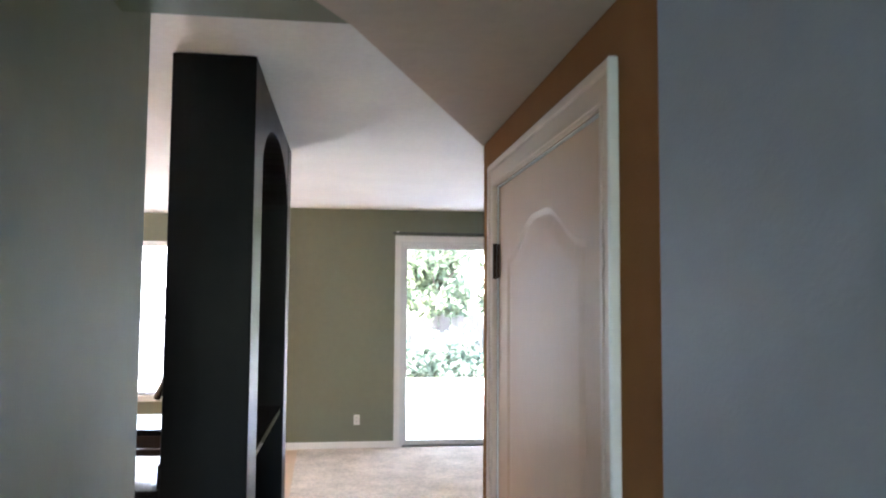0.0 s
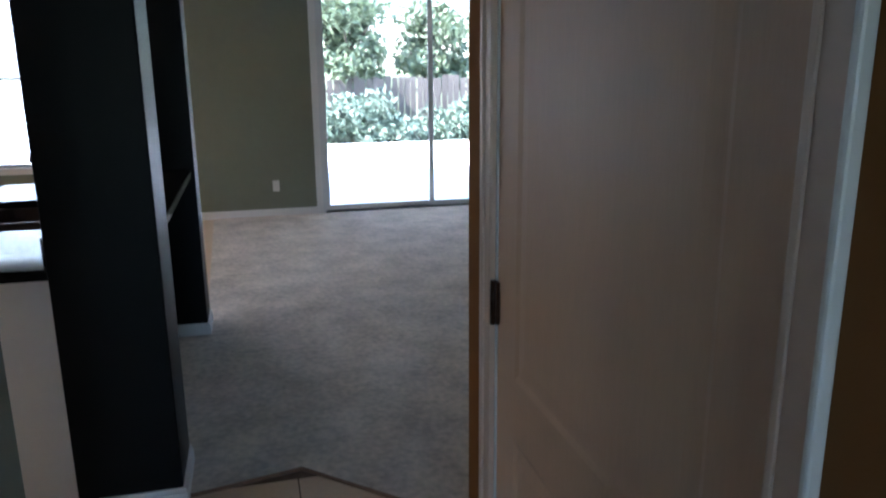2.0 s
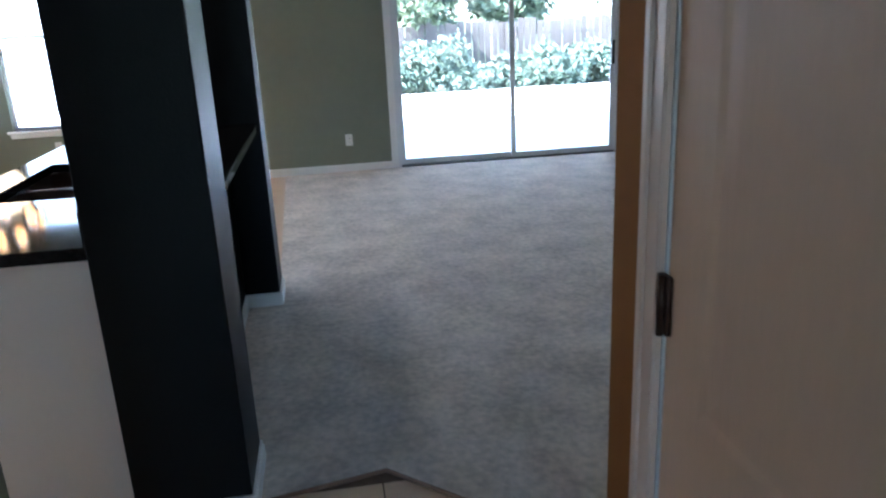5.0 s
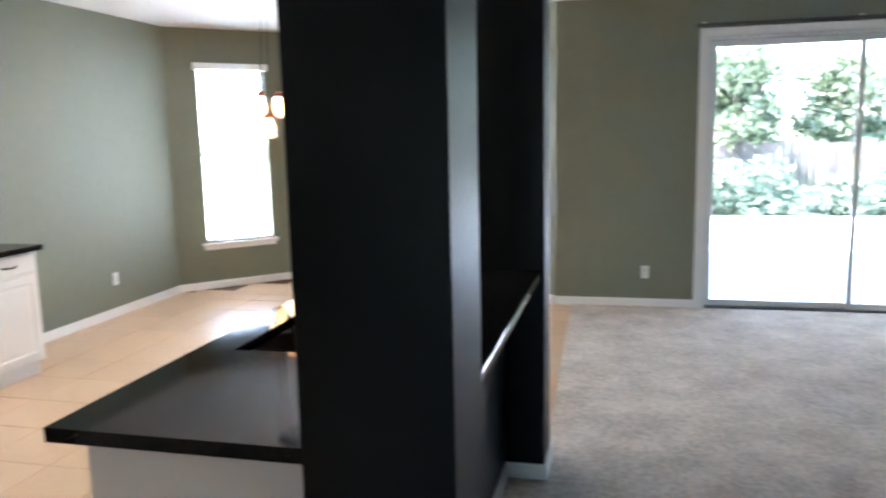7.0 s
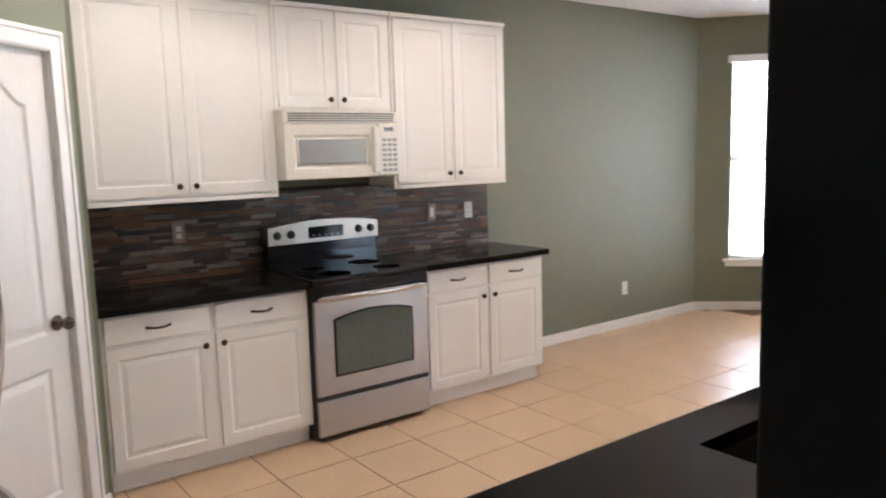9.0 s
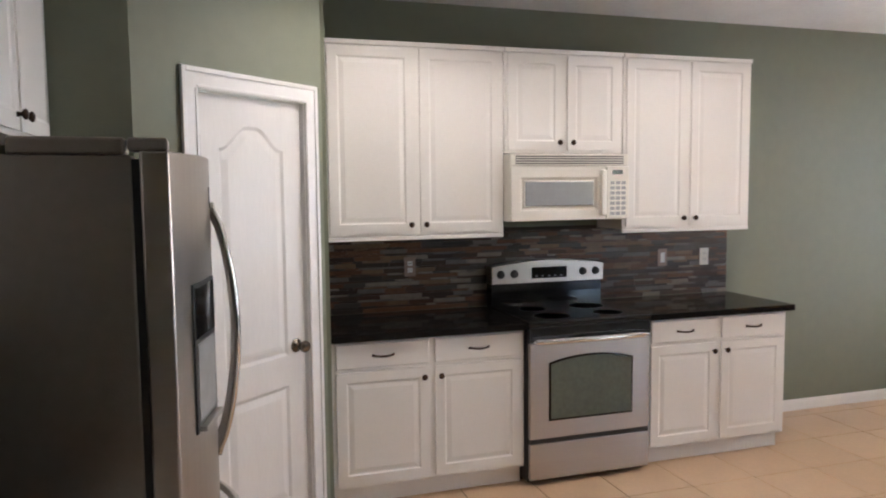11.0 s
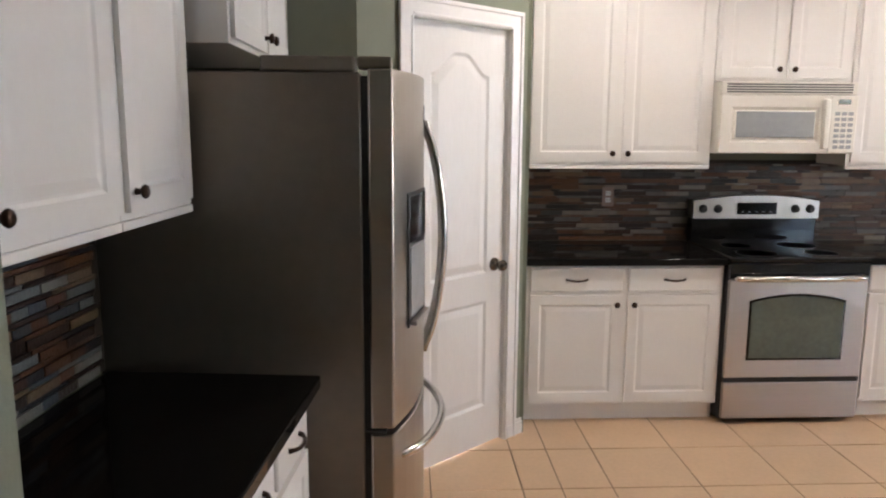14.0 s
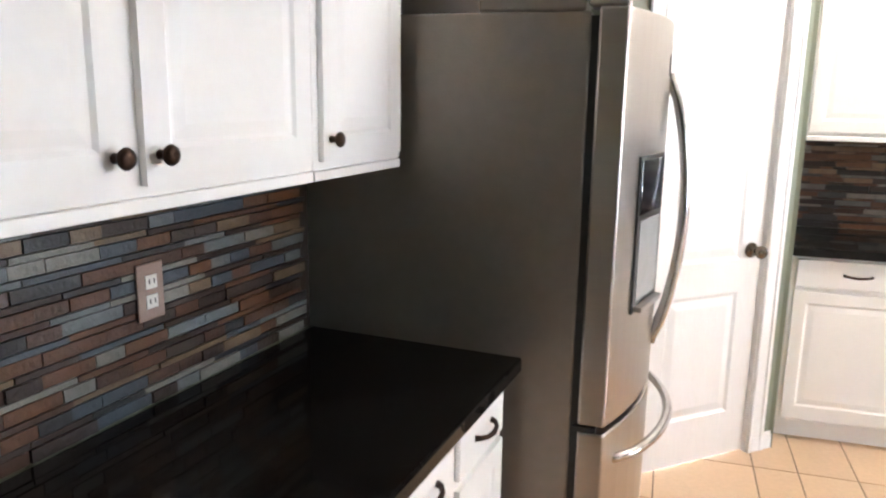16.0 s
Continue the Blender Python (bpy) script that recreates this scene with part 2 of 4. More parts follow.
def panelled(bm, w, h, t, outlines, groove=0.008, slope=0.012, field=0.03):
    """A slab w x h x t with its face at y = 0 towards -y, and sunk, raised panels in that face."""
    outer = [bm.verts.new((x, 0, z)) for x, z in rect(0, w, 0, h)]
    back = [bm.verts.new((x, t, z)) for x, z in rect(0, w, 0, h)]
    edges = [bm.edges.new((outer[k], outer[(k + 1) % 4])) for k in range(4)]
    for pts in outlines:
        rings = []
        for d, y in ((0, 0), (slope, groove), (slope + 0.006, groove), (slope + 0.006 + field, 0.0015)):
            p = shrink(pts, d) if d else pts
            rings.append([bm.verts.new((x, y, z)) for x, z in p])
        n = len(pts)
        edges += [bm.edges.new((rings[0][k], rings[0][(k + 1) % n])) for k in range(n)]
        for a, b in zip(rings, rings[1:]):
            for k in range(n):
                bm.faces.new((a[k], a[(k + 1) % n], b[(k + 1) % n], b[k]))
        bm.faces.new(rings[-1])
    bmesh.ops.triangle_fill(bm, use_beauty=True, use_dissolve=False, edges=edges, normal=(0, -1, 0))
    bm.faces.new(back[::-1])
    for k in range(4):
        j = (k + 1) % 4
        bm.faces.new((outer[j], outer[k], back[k], back[j]))
    bmesh.ops.recalc_face_normals(bm, faces=bm.faces)
    return bm


def mesh_of(name, bm, mat):
    me = bpy.data.meshes.new(name)
    bm.to_mesh(me)
    bm.free()
    me.materials.append(mat)
    return me


def part(name, bm, mat, parent=None, label=""):
    ob = new(name, mesh_of(name, bm, mat))
    if parent:
        ob.parent = parent
    return tagged(ob, label)


def B():
    return bmesh.new()


def structure(name, bm, mat, label, category):
    return tagged(part(name, bm, mat), label, category, "", "structure")


def thing(name, m, label, category, group=""):
    ob = new(name)
    ob.matrix_world = m
    return tagged(ob, label, category, group)


def wall_with_holes(bm, length, height, thick, holes):
    """A wall along x with its face at y = 0 and its body to +y; holes are (x0, x1, z0, z1)."""
    xs = sorted({0, length, *(v for h in holes for v in h[:2])})
    zs = sorted({0, height, *(v for h in holes for v in h[2:])})
    for x0, x1 in zip(xs, xs[1:]):
        for z0, z1 in zip(zs, zs[1:]):
            if not any(a < (x0 + x1) / 2 < b and c < (z0 + z1) / 2 < d for a, b, c, d in holes):
                box(bm, x0, x1, 0, thick, z0, z1)
    bmesh.ops.remove_doubles(bm, verts=bm.verts, dist=0.0005)
    seen = {}
    for f in list(bm.faces):
        key = tuple(round(v, 3) for v in f.calc_center_median())
        seen.setdefault(key, []).append(f)
    bmesh.ops.delete(bm, geom=[f for fs in seen.values() if len(fs) > 1 for f in fs], context="FACES")
    return bm


# ---- the shell ----
H = 2.74        # ceiling
NX, EX = 3.955, 8.766   # the slider wall's two ends
SY = 4.365      # slider wall
NY = 5.22       # back wall of the breakfast nook
HX, HXW = 4.045, 3.84    # hall wall, both faces
DX = 5.048      # closet wall


def wall(name, x, y, rz, length, mat, label, holes=(), thick=0.12, height=H):
    ob = structure(name, wall_with_holes(B(), length, height, thick, holes), mat, label, "wall")
    ob.matrix_world = pose(x, y, 0, 0, 0, rz)
    return ob


BAY = math.hypot(0.85, 0.85)
AW = (0.31, 1.04, 0.50, 2.38)       # window in the slanted wall
BW = (0.48, 1.62, 0.52, 2.38)       # window in the nook's back wall
SL = (1.29, 3.63, 0.0, 2.372)       # sliding door
wall("wall_west", 0, -1.08, 90, 5.45, GREEN, "sage green painted kitchen wall behind the range")
wall("wall_bay_west", 0, 4.37, 45, BAY, GREEN, "sage green slanted wall of the breakfast nook", (AW,))
wall("wall_nook", 0.85, NY, 0, 2.25, GREEN, "sage green back wall of the breakfast nook", (BW,))
wall("wall_bay_east", 3.10, NY, -45, math.hypot(0.855, 0.855), GREEN, "sage green slanted wall beside the slider wall")
wall("wall_north", NX, SY, 0, EX - NX + 0.12, GREEN, "sage green painted wall with a sliding glass door", (SL,))
wall("wall_east", EX, SY, -90, SY + 1.9, GREEN, "sage green painted side wall of the living room")
wall("wall_living_south", EX, -1.90, 180, EX - 5.17, GREEN, "sage green painted wall behind the closet", thick=0.12)
wall("wall_kitchen_south", 2.384, -2.58, 180, 1.094, GREEN, "sage green painted wall behind the fridge and counter")
# the counter's wall runs slightly aslant of the fridge's
SOUTH = pose(2.384, -2.54, 0, 0, 0, -5.7)
sw_end = SOUTH @ Vector((1.46, 0, 0))
wall("wall_kitchen_counter", sw_end.x, sw_end.y, 174.3, 1.46, GREEN, "sage green painted wall behind the dark counter")
wall("wall_pantry_side", 1.42, -2.58, 90, 0.70, GREEN, "sage green side wall of the pantry", thick=0.10)
wall("wall_pantry_return", 0.0, -1.08, 0, 0.72, GREEN, "short sage green return wall beside the cabinets", thick=-0.10)
# closet wall with its door opening, local x runs towards -y
wall("wall_closet", DX, -1.90, -90, 1.405, TAN, "tan painted hallway wall around the closet door", ((0.210, 1.156, 0, 2.045),), height=2.25)
wall("wall_hall_east", DX - 0.015, -3.307, -90, 3.4, PALE, "pale grey painted hallway wall", height=2.9)
wall("wall_hall_west", HX, -6.6, 90, 4.45, GREEN, "olive green painted hallway wall ending at the kitchen", ((2.565, 3.405, 0, 2.045),), thick=HX - HXW)
wall("wall_hall_south", DX + 0.1, -6.6, 180, DX + 0.1 - HXW, PALE, "plain wall with the entry glazing closing the hallway", ((0.25, 1.0, 0.3, 2.05),))
# pantry front, slanted, with the door opening
PA, PB = Vector((1.42, -1.88)), Vector((0.72, -1.10))
PANG = math.degrees(math.atan2(PB.y - PA.y, PB.x - PA.x))
PLEN = (PB - PA).length
wall("wall_pantry_front", PA.x, PA.y, PANG, PLEN, GREEN, "sage green slanted pantry wall", ((0.292, 0.922, 0, 2.045),), thick=0.10)

bm = B()
box(bm, -0.3, 9.1, -6.8, 5.5, H, H + 0.12)
structure("ceiling", bm, CEIL, "white textured ceiling", "ceiling")
# hallway soffit in a darker, warmer beige than the main ceiling
bm = B()
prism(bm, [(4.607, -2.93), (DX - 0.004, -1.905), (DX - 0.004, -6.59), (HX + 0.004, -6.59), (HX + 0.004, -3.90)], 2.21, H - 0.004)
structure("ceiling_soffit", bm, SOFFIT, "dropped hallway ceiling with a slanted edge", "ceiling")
bm = B()
prism(bm, [(HXW + 0.002, -2.149), (HXW + 0.04, -2.149), (HX - 0.002, -2.149), (HXW + 0.04, -1.998), (HXW + 0.002, -1.998)], 0, H - 0.003)
structure("hall_wall_end", bm, GREEN, "olive painted wall end beside the counter", "wall")
bm = B()
box(bm, HX + 0.002, 4.70, -2.56, -2.42, 2.405, H - 0.003)
structure("hall_header", bm, GREEN, "olive painted header over the hallway end", "trim")

# ground outside and floor slabs
bm = B()
prism(bm, [(-600, -600), (600, -600), (600, 1500), (-600, 1500)], -0.6, -0.16)
structure("ground", bm, GRASS, "grassy ground around the house", "ground")
bm = B()
prism(bm, [(-6, SY + 0.13), (24, SY + 0.13), (24, 12.3), (-6, 12.3)], -0.20, -0.05)
structure("patio", bm, PATIO, "sunlit pale concrete patio", "patio")
bm = B()
prism(bm, [(-0.13, -6.7), (9.0, -6.7), (9.0, SY + 0.12), (3.85, SY + 0.12), (3.1, 5.34), (0.8, 5.34), (-0.13, 4.4)], -0.15, -0.004)
structure("floor", bm, GROUT, "tiled floor with brown grout joints", "floor")
# carpet edge: along the column, then the clipped tile corner, then to the closet wall
bm = B()
prism(bm, [(4.215, 0.0), (4.215, -1.02), (4.64, -0.93), (5.035, -1.31), (5.035, -1.895), (EX - 0.005, -1.895), (EX - 0.005, SY - 0.01), (4.10, SY - 0.01), (4.19, 1.02), (4.215, 1.02), (4.215, 0.755), (4.03, 0.755), (4.03, -0.77), (4.215, -0.77)], -0.003, 0.010)
tagged(part("carpet", bm, CARPET), "worn beige wall-to-wall carpet", "carpet", "", "structure")
bm = B()
tube(bm, [(4.22, -1.03, 0.006), (4.64, -0.94, 0.006), (5.04, -1.32, 0.006), (5.04, -1.90, 0.006)], 0.008, 6)
tagged(part("carpet_trim", bm, EDGING), "thin brown edging strip between tile and carpet", "trim", "", "structure")


def baseboard(name, pts, side=1, mat=TRIM):
    """A white skirting board along a run of floor points, its body to the run's left (side 1)."""
    bm = B()
    for (ax, ay), (bx, by) in zip(pts, pts[1:]):
        length = math.hypot(bx - ax, by - ay)
        before = set(bm.verts)
        box(bm, -0.006, length + 0.006, 0.001, 0.014 * side, 0.0, 0.064)
        box(bm, -0.006, length + 0.006, 0.001, 0.009 * side, 0.064, 0.080)
        m = pose(ax, ay, 0.002, 0, 0, math.degrees(math.atan2(by - ay, bx - ax)))
        bmesh.ops.transform(bm, matrix=m, verts=[v for v in bm.verts if v not in before])
    return tagged(part(name, bm, mat), "white painted baseboard", "baseboard", "", "structure")


baseboard("baseboard_west", [(0, 1.83), (0, 4.37), (0.85, NY), (3.10, NY), (NX, SY)], -1)
baseboard("baseboard_north_a", [(NX, SY), (5.17, SY)], -1)
baseboard("baseboard_north_b", [(7.66, SY), (EX, SY), (EX, -1.9), (5.17, -1.9)], -1)
baseboard("baseboard_pantry", [(PB.x + (PA.x - PB.x) * 0.10, PB.y + (PA.y - PB.y) * 0.10), (PB.x, PB.y), (0.55, -1.08)], -1)
baseboard("baseboard_closet", [(DX, -3.30), (DX, -3.14)], 1)
baseboard("baseboard_hall_end", [(HXW, -2.15), (HX, -2.15), (HX, -6.6)], 1)

# ---- the two columns, the half wall and the arch between them ----
CX0, CX1 = 3.864, 4.212
N0, N1, F0, F1 = -1.09, -0.775, 0.75, 1.01
bm = B()
box(bm, CX0, CX1, N0, N1, 0, H - 0.002, 0.005)
box(bm, CX0, CX1, F0, F1, 0, H - 0.002, 0.005)
box(bm, CX0, 4.03, N1 - 0.002, F0 + 0.002, 0, 0.962)
structure("wall_divider", bm, DARK, "charcoal painted columns and half wall of the pass-through", "wall")
bm = B()
pts = [(N1 + 0.002, H - 0.004), (N1 + 0.002, 2.28)]
for k in range(1, 24):
    a = math.pi * k / 24
    pts.append(((N1 + F0) / 2 - (F0 - N1) / 2 * math.cos(a) * 0.999, 2.28 + 0.33 * math.sin(a)))
pts += [(F0 - 0.002, 2.28), (F0 - 0.002, H - 0.004)]
va = [bm.verts.new((CX0 + 0.003, y, z)) for y, z in pts]
vb = [bm.verts.new((CX1 - 0.003, y, z)) for y, z in pts]
bm.faces.new(va)
bm.faces.new(vb[::-1])
for k in range(len(pts)):
    j = (k + 1) % len(pts)
    bm.faces.new((va[k], vb[k], vb[j], va[j]))
bmesh.ops.recalc_face_normals(bm, faces=bm.faces)
structure("arch", bm, DARK, "charcoal painted arch over the pass-through", "wall")
baseboard("baseboard_column_near", [(CX0, N0), (CX1, N0), (CX1, N1), (4.03, N1), (4.03, F0), (CX1, F0), (CX1, F1), (CX0, F1)], -1)

# ---- doors and windows ----
def casing(bm, w, h, width=0.062, proud=0.018, sill=False, band=0.0):
    """Moulded trim round an opening w x h whose lower left corner is the origin, on a face at y = 0."""
    for x0, x1, z0, z1 in ((-width + 0.003, 0, 0 if not sill else -0.02, h + width - 0.003), (w, w + width - 0.003, 0 if not sill else -0.02, h + width - 0.003), (0, w, h, h + width - 0.003)):
        box(bm, x0, x1, -proud * 0.6, -0.001, z0, z1)
    for x0, x1, z0, z1 in ((-width, -width + 0.02, 0, h + width), (-width + 0.021, w + width - 0.001, h + width - 0.02, h + width)):
        box(bm, x0, x1, -proud, -0.002, z0, z1, 0.003)
    if not band:
        box(bm, w + width - 0.02, w + width, -proud, -0.002, 0, h + width, 0.003)
    for x0, x1, z0, z1 in ((-0.016, -0.004, 0, h), (w + 0.004, w + 0.016, 0, h), (-0.004, w + 0.004, h + 0.004, h + 0.016)):
        box(bm, x0, x1, -proud * 0.8, -0.002, z0, z1, 0.002)
    return bm


def knob(bm, m, r=0.028):
    lathe(bm, [(0.033, 0), (0.033, 0.006), (0.026, 0.011), (0.011, 0.016), (0.010, 0.034), (r * 0.8, 0.040), (r, 0.052), (r * 0.97, 0.062), (r * 0.75, 0.072), (r * 0.3, 0.077)], m, 20)
    return bm


def interior_door(name, m, w, label, knob_x, hinge_x, casing_w=0.082, low=0.62, paint=DOORP, trim=TRIM, inset=0.022, band=0.0, groove=0.007, knob_z=0.925):
    """A two-panel door with an arched upper panel, in its jamb and casing."""
    h = 2.03
    root = tagged(new(name), label, "door", "", "structure")
    root.matrix_world = m
    s = 0.115
    leaf = part("door_leaf", panelled(B(), w, h, 0.035, [rect(s, w - s, 0.20, low + 0.12), arch_panel(s, w - s, low + 0.26, h - 0.215, 0.095)], groove, 0.014, 0.032), paint, root)
    leaf.location = (0.0, inset, 0.008)
    part("casing", casing(B(), w + 0.014, h + 0.015, casing_w, band=band), trim, root).location = (-0.007, 0, 0)
    # outer casing edge in plain white, standing for the daylight that strikes it
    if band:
        part("backband", box(B(), w + casing_w - 0.004, w + casing_w + 0.008, -band, -0.0015, 0, h + 0.015 + casing_w, 0.004), TRIM, root, "outer casing moulding, white for the daylight on its edge")
    bm = B()
    for x0, x1, z0, z1 in ((-0.012, -0.004, 0, h + 0.02), (w + 0.004, w + 0.012, 0, h + 0.02), (-0.004, w + 0.004, h + 0.012, h + 0.022)):
        box(bm, x0, x1, 0.001, 0.098, z0, z1)
    part("jamb", bm, TRIM, root)
    kb = part("door_knob", knob(B(), pose(knob_x, inset - 0.001, knob_z, 90)), NICKEL, leaf, "round antique nickel door knob")
    kb.matrix_parent_inverse = leaf.matrix_basis.inverted()
    for z in (0.25, 1.03, 1.82):
        bm = B()
        box(bm, hinge_x - 0.016, hinge_x + 0.016, inset - 0.009, inset - 0.0005, z - 0.05, z + 0.05, 0.002)
        tube(bm, [(hinge_x, inset - 0.012, z - 0.052), (hinge_x, inset - 0.012, z + 0.052)], 0.007, 8)
        hg = part("hinge", bm, BRONZE, leaf, "dark bronze door hinge")
        hg.matrix_parent_inverse = leaf.matrix_basis.inverted()
    return root


interior_door("door_1", pose(DX, -2.123, 0, 0, 0, -90), 0.920, "closed two-panel arched closet door, warm light in its tint, with bronze hinges", 0.858, 0.0, casing_w=0.070, paint=DOORWARM, trim=CASEWARM, inset=0.004, band=0.020, groove=0.0045, knob_z=0.903)
part("strike_plate", box(B(), 0.919, 0.9235, -0.006, 0.012, 0.855, 0.925), BRONZE, bpy.data.objects["door_1"], "dark bronze strike plate")
pdir = (PB - PA).normalized()
po = PA + pdir * 0.300
interior_door("door_2", pose(po.x, po.y, 0, 0, 0, PANG), 0.612, "closed white two-panel arched pantry door", 0.548, 0.0)
interior_door("door_4", pose(HX, -4.03, 0, 0, 0, 90), 0.826, "closed pale door in the hallway wall", 0.06, 0.826)


def outlet(m, kind="outlet", mat=PLATE, label="white duplex wall outlet"):
    root = thing("wall_" + kind, m, label, kind, "wall plates")
    part("plate", box(B(), -0.035, 0.035, -0.006, -0.0005, -0.058, 0.058, 0.003), mat, root)
    if kind == "outlet":
        for z in (-0.02, 0.02):
            bm = B()
            box(bm, -0.015, 0.015, -0.0085, -0.006, z - 0.014, z + 0.014, 0.001)
            part("socket", bm, PLATE, root)
            bm = B()
            box(bm, -0.008, -0.005, -0.0092, -0.0085, z - 0.004, z + 0.006)
            box(bm, 0.005, 0.008, -0.0092, -0.0085, z - 0.004, z + 0.006)
            part("slot", bm, BLACKP, root)
    else:
        part("toggle", box(B(), -0.016, 0.016, -0.010, -0.006, -0.033, 0.033, 0.002), PLATE, root)
    return root


def blind_window(name, m, w, h, label, slats=True):
    """A sash window with a deep sill, glass in two sashes and a lowered slat blind."""
    root = tagged(new(name), label, "window", "", "structure")
    root.matrix_world = m
    bm = B()
    for x0, x1, z0, z1 in ((0, 0.03, 0, h), (w - 0.03, w, 0, h), (0.03, w - 0.03, 0, 0.035), (0.03, w - 0.03, h - 0.035, h), (0.03, w - 0.03, h / 2 - 0.02, h / 2 + 0.02)):
        box(bm, x0, x1, 0.07, 0.11, z0, z1, 0.003)
    part("window_frame", bm, ALU, root)
    for z0, z1 in ((0.035, h / 2 - 0.02), (h / 2 + 0.02, h - 0.035)):
        g = part("pane", box(B(), 0.03, w - 0.03, 0.088, 0.092, z0, z1), GLASS, root)
        g.visible_shadow = False
    bm = B()
    box(bm, -0.05, w + 0.05, -0.045, 0.07, -0.03, 0.0, 0.006)
    box(bm, -0.03, w + 0.03, -0.016, -0.001, -0.075, -0.03, 0.004)
    part("window_sill", bm, TRIM, root)
    bm = B()
    box(bm, -0.035, w + 0.035, -0.05, 0.03, h - 0.055, h + 0.01, 0.005)
    part("blind_headrail", bm, SLAT, root)
    n = int((h - 0.07) / 0.043)
    me = mesh_of("slat", box(B(), 0.012, w - 0.012, -0.022, 0.022, -0.0012, 0.0012), SLAT)
    for k in range(n):
        s = new("slat", me)
        s.parent = root
        s.matrix_local = pose(0, 0.036, 0.02 + k * 0.043, -8, 0, 0)
    bm = B()
    for x in (0.12, w - 0.12):
        tube(bm, [(x, 0.036, 0.01), (x, 0.036, h - 0.05)], 0.0012, 4)
    part("blind_cord", bm, SLAT, root)
    return root


blind_window("window_1", pose(0, 4.37, 0, 0, 0, 45) @ Matrix.Translation((AW[0], 0, AW[2])), AW[1] - AW[0], AW[3] - AW[2], "white sash window with lowered slat blind in the slanted wall")
blind_window("window_2", pose(0.85 + BW[0], NY, BW[2]), BW[1] - BW[0], BW[3] - BW[2], "white sash window with lowered slat blind above the nook")
d45 = math.sqrt(0.5)
am = (AW[0] + AW[1]) / 2
window_light(am * d45 - 0.16 * d45, 4.37 + am * d45 + 0.16 * d45, (AW[2] + AW[3]) / 2, AW[1] - AW[0], AW[3] - AW[2], 225, 3.0)
window_light(0.85 + (BW[0] + BW[1]) / 2, NY + 0.18, (BW[2] + BW[3]) / 2, BW[1] - BW[0], BW[3] - BW[2], 180, 3.4)
hall = window_light(4.52, -6.63, 1.18, 0.7, 1.7, 0, 0.52)
hall.data.color = (0.46, 0.70, 1.0)

# sliding glass door
sw, sh = SL[1] - SL[0], SL[3]
slider = tagged(new("door_3"), "closed white-framed two-panel sliding glass door", "sliding door", "", "structure")
slider.location = (NX + SL[0], SY, 0)
part("casing", casing(B(), sw, sh, 0.07, 0.018), TRIM, slider)
bm = B()
for x0, x1, z0, z1 in ((0, 0.03, 0, sh), (sw - 0.03, sw, 0, sh), (0.03, sw - 0.03, sh - 0.03, sh)):
    box(bm, x0, x1, 0.003, 0.10, z0, z1, 0.002)
part("frame", bm, ALU, slider)
part("track", box(B(), 0.03, sw - 0.03, 0.003, 0.10, 0.0, 0.022, 0.003), GASKET, slider, "dark metal floor track")
for x0, x1, y in ((0.03, sw / 2 + 0.08, 0.065), (sw / 2 + 0.02, sw - 0.03, 0.03)):
    bm = B()
    for a, b, c, d in ((x0, x0 + 0.05, 0.022, sh - 0.03), (x1 - 0.05, x1, 0.022, sh - 0.03), (x0 + 0.05, x1 - 0.05, 0.022, 0.075), (x0 + 0.05, x1 - 0.05, sh - 0.085, sh - 0.03)):
        box(bm, a, b, y, y + 0.026, c, d, 0.003)
    sash = part("sash", bm, ALU, slider)
    g = part("pane", box(B(), x0 + 0.05, x1 - 0.05, y + 0.010, y + 0.015, 0.075, sh - 0.085), GLASS, sash)
    g.visible_shadow = False
bm = B()
box(bm, sw - 0.075, sw - 0.045, 0.004, 0.030, 0.92, 1.16, 0.006)
part("pull_handle", bm, BLACKP, slider, "dark pull handle")
rail = thing("blind_headrail", pose(NX + SL[0] - 0.10, SY, sh + 0.085), "slim grey curtain rail above the sliding door", "curtain rail")
part("rail", box(B(), 0, sw + 0.2, -0.035, -0.004, 0, 0.022, 0.003), GASKET, rail)
for x in (0.06, sw / 2 + 0.1, sw + 0.14):
    part("bracket", box(B(), x - 0.012, x + 0.012, -0.037, -0.002, 0.021, 0.034), ALU, rail)

outlet(pose(4.757, SY, 0.326))
outlet(pose(8.337, SY, 0.365))
outlet(pose(HX, -2.62, 1.20, 0, 0, 90), "switch", PLATE, "white light switch on the hallway wall")
keypad = thing("wall_switch", pose(8.052, SY, 1.150), "white two-gang switch plate beside the sliding door", "switch", "wall plates")
part("plate", box(B(), -0.057, 0.057, -0.007, -0.0005, -0.058, 0.058, 0.003), PLATE, keypad)
for x in (-0.023, 0.023):
    part("toggle", box(B(), x - 0.015, x + 0.015, -0.011, -0.007, -0.033, 0.033, 0.002), PLATE, keypad)
dial = thing("thermostat", pose(7.962, SY, 1.158), "small round white dial beside the switch plate", "thermostat")
part("base", lathe(B(), [(0.036, 0.0005), (0.036, 0.010), (0.030, 0.014)], pose(0, 0, 0, 90), 20), PLATE, dial)
part("dial", lathe(B(), [(0.024, 0.0142), (0.023, 0.026), (0.016, 0.029)], pose(0, 0, 0, 90), 18), ALU, dial)
outlet(pose(0, 3.35, 0.35, 0, 0, 90))
outlet(pose(1.745, NY, 0.325))
sensor = thing("alarm_sensor", pose(8.61, SY, 2.346), "small white alarm sensor high on the wall", "sensor")
part("housing", box(B(), -0.035, 0.035, -0.045, -0.001, -0.05, 0.05, 0.01), PLATE, sensor)
bm = B()
rnd = random.Random(4)
pts = []
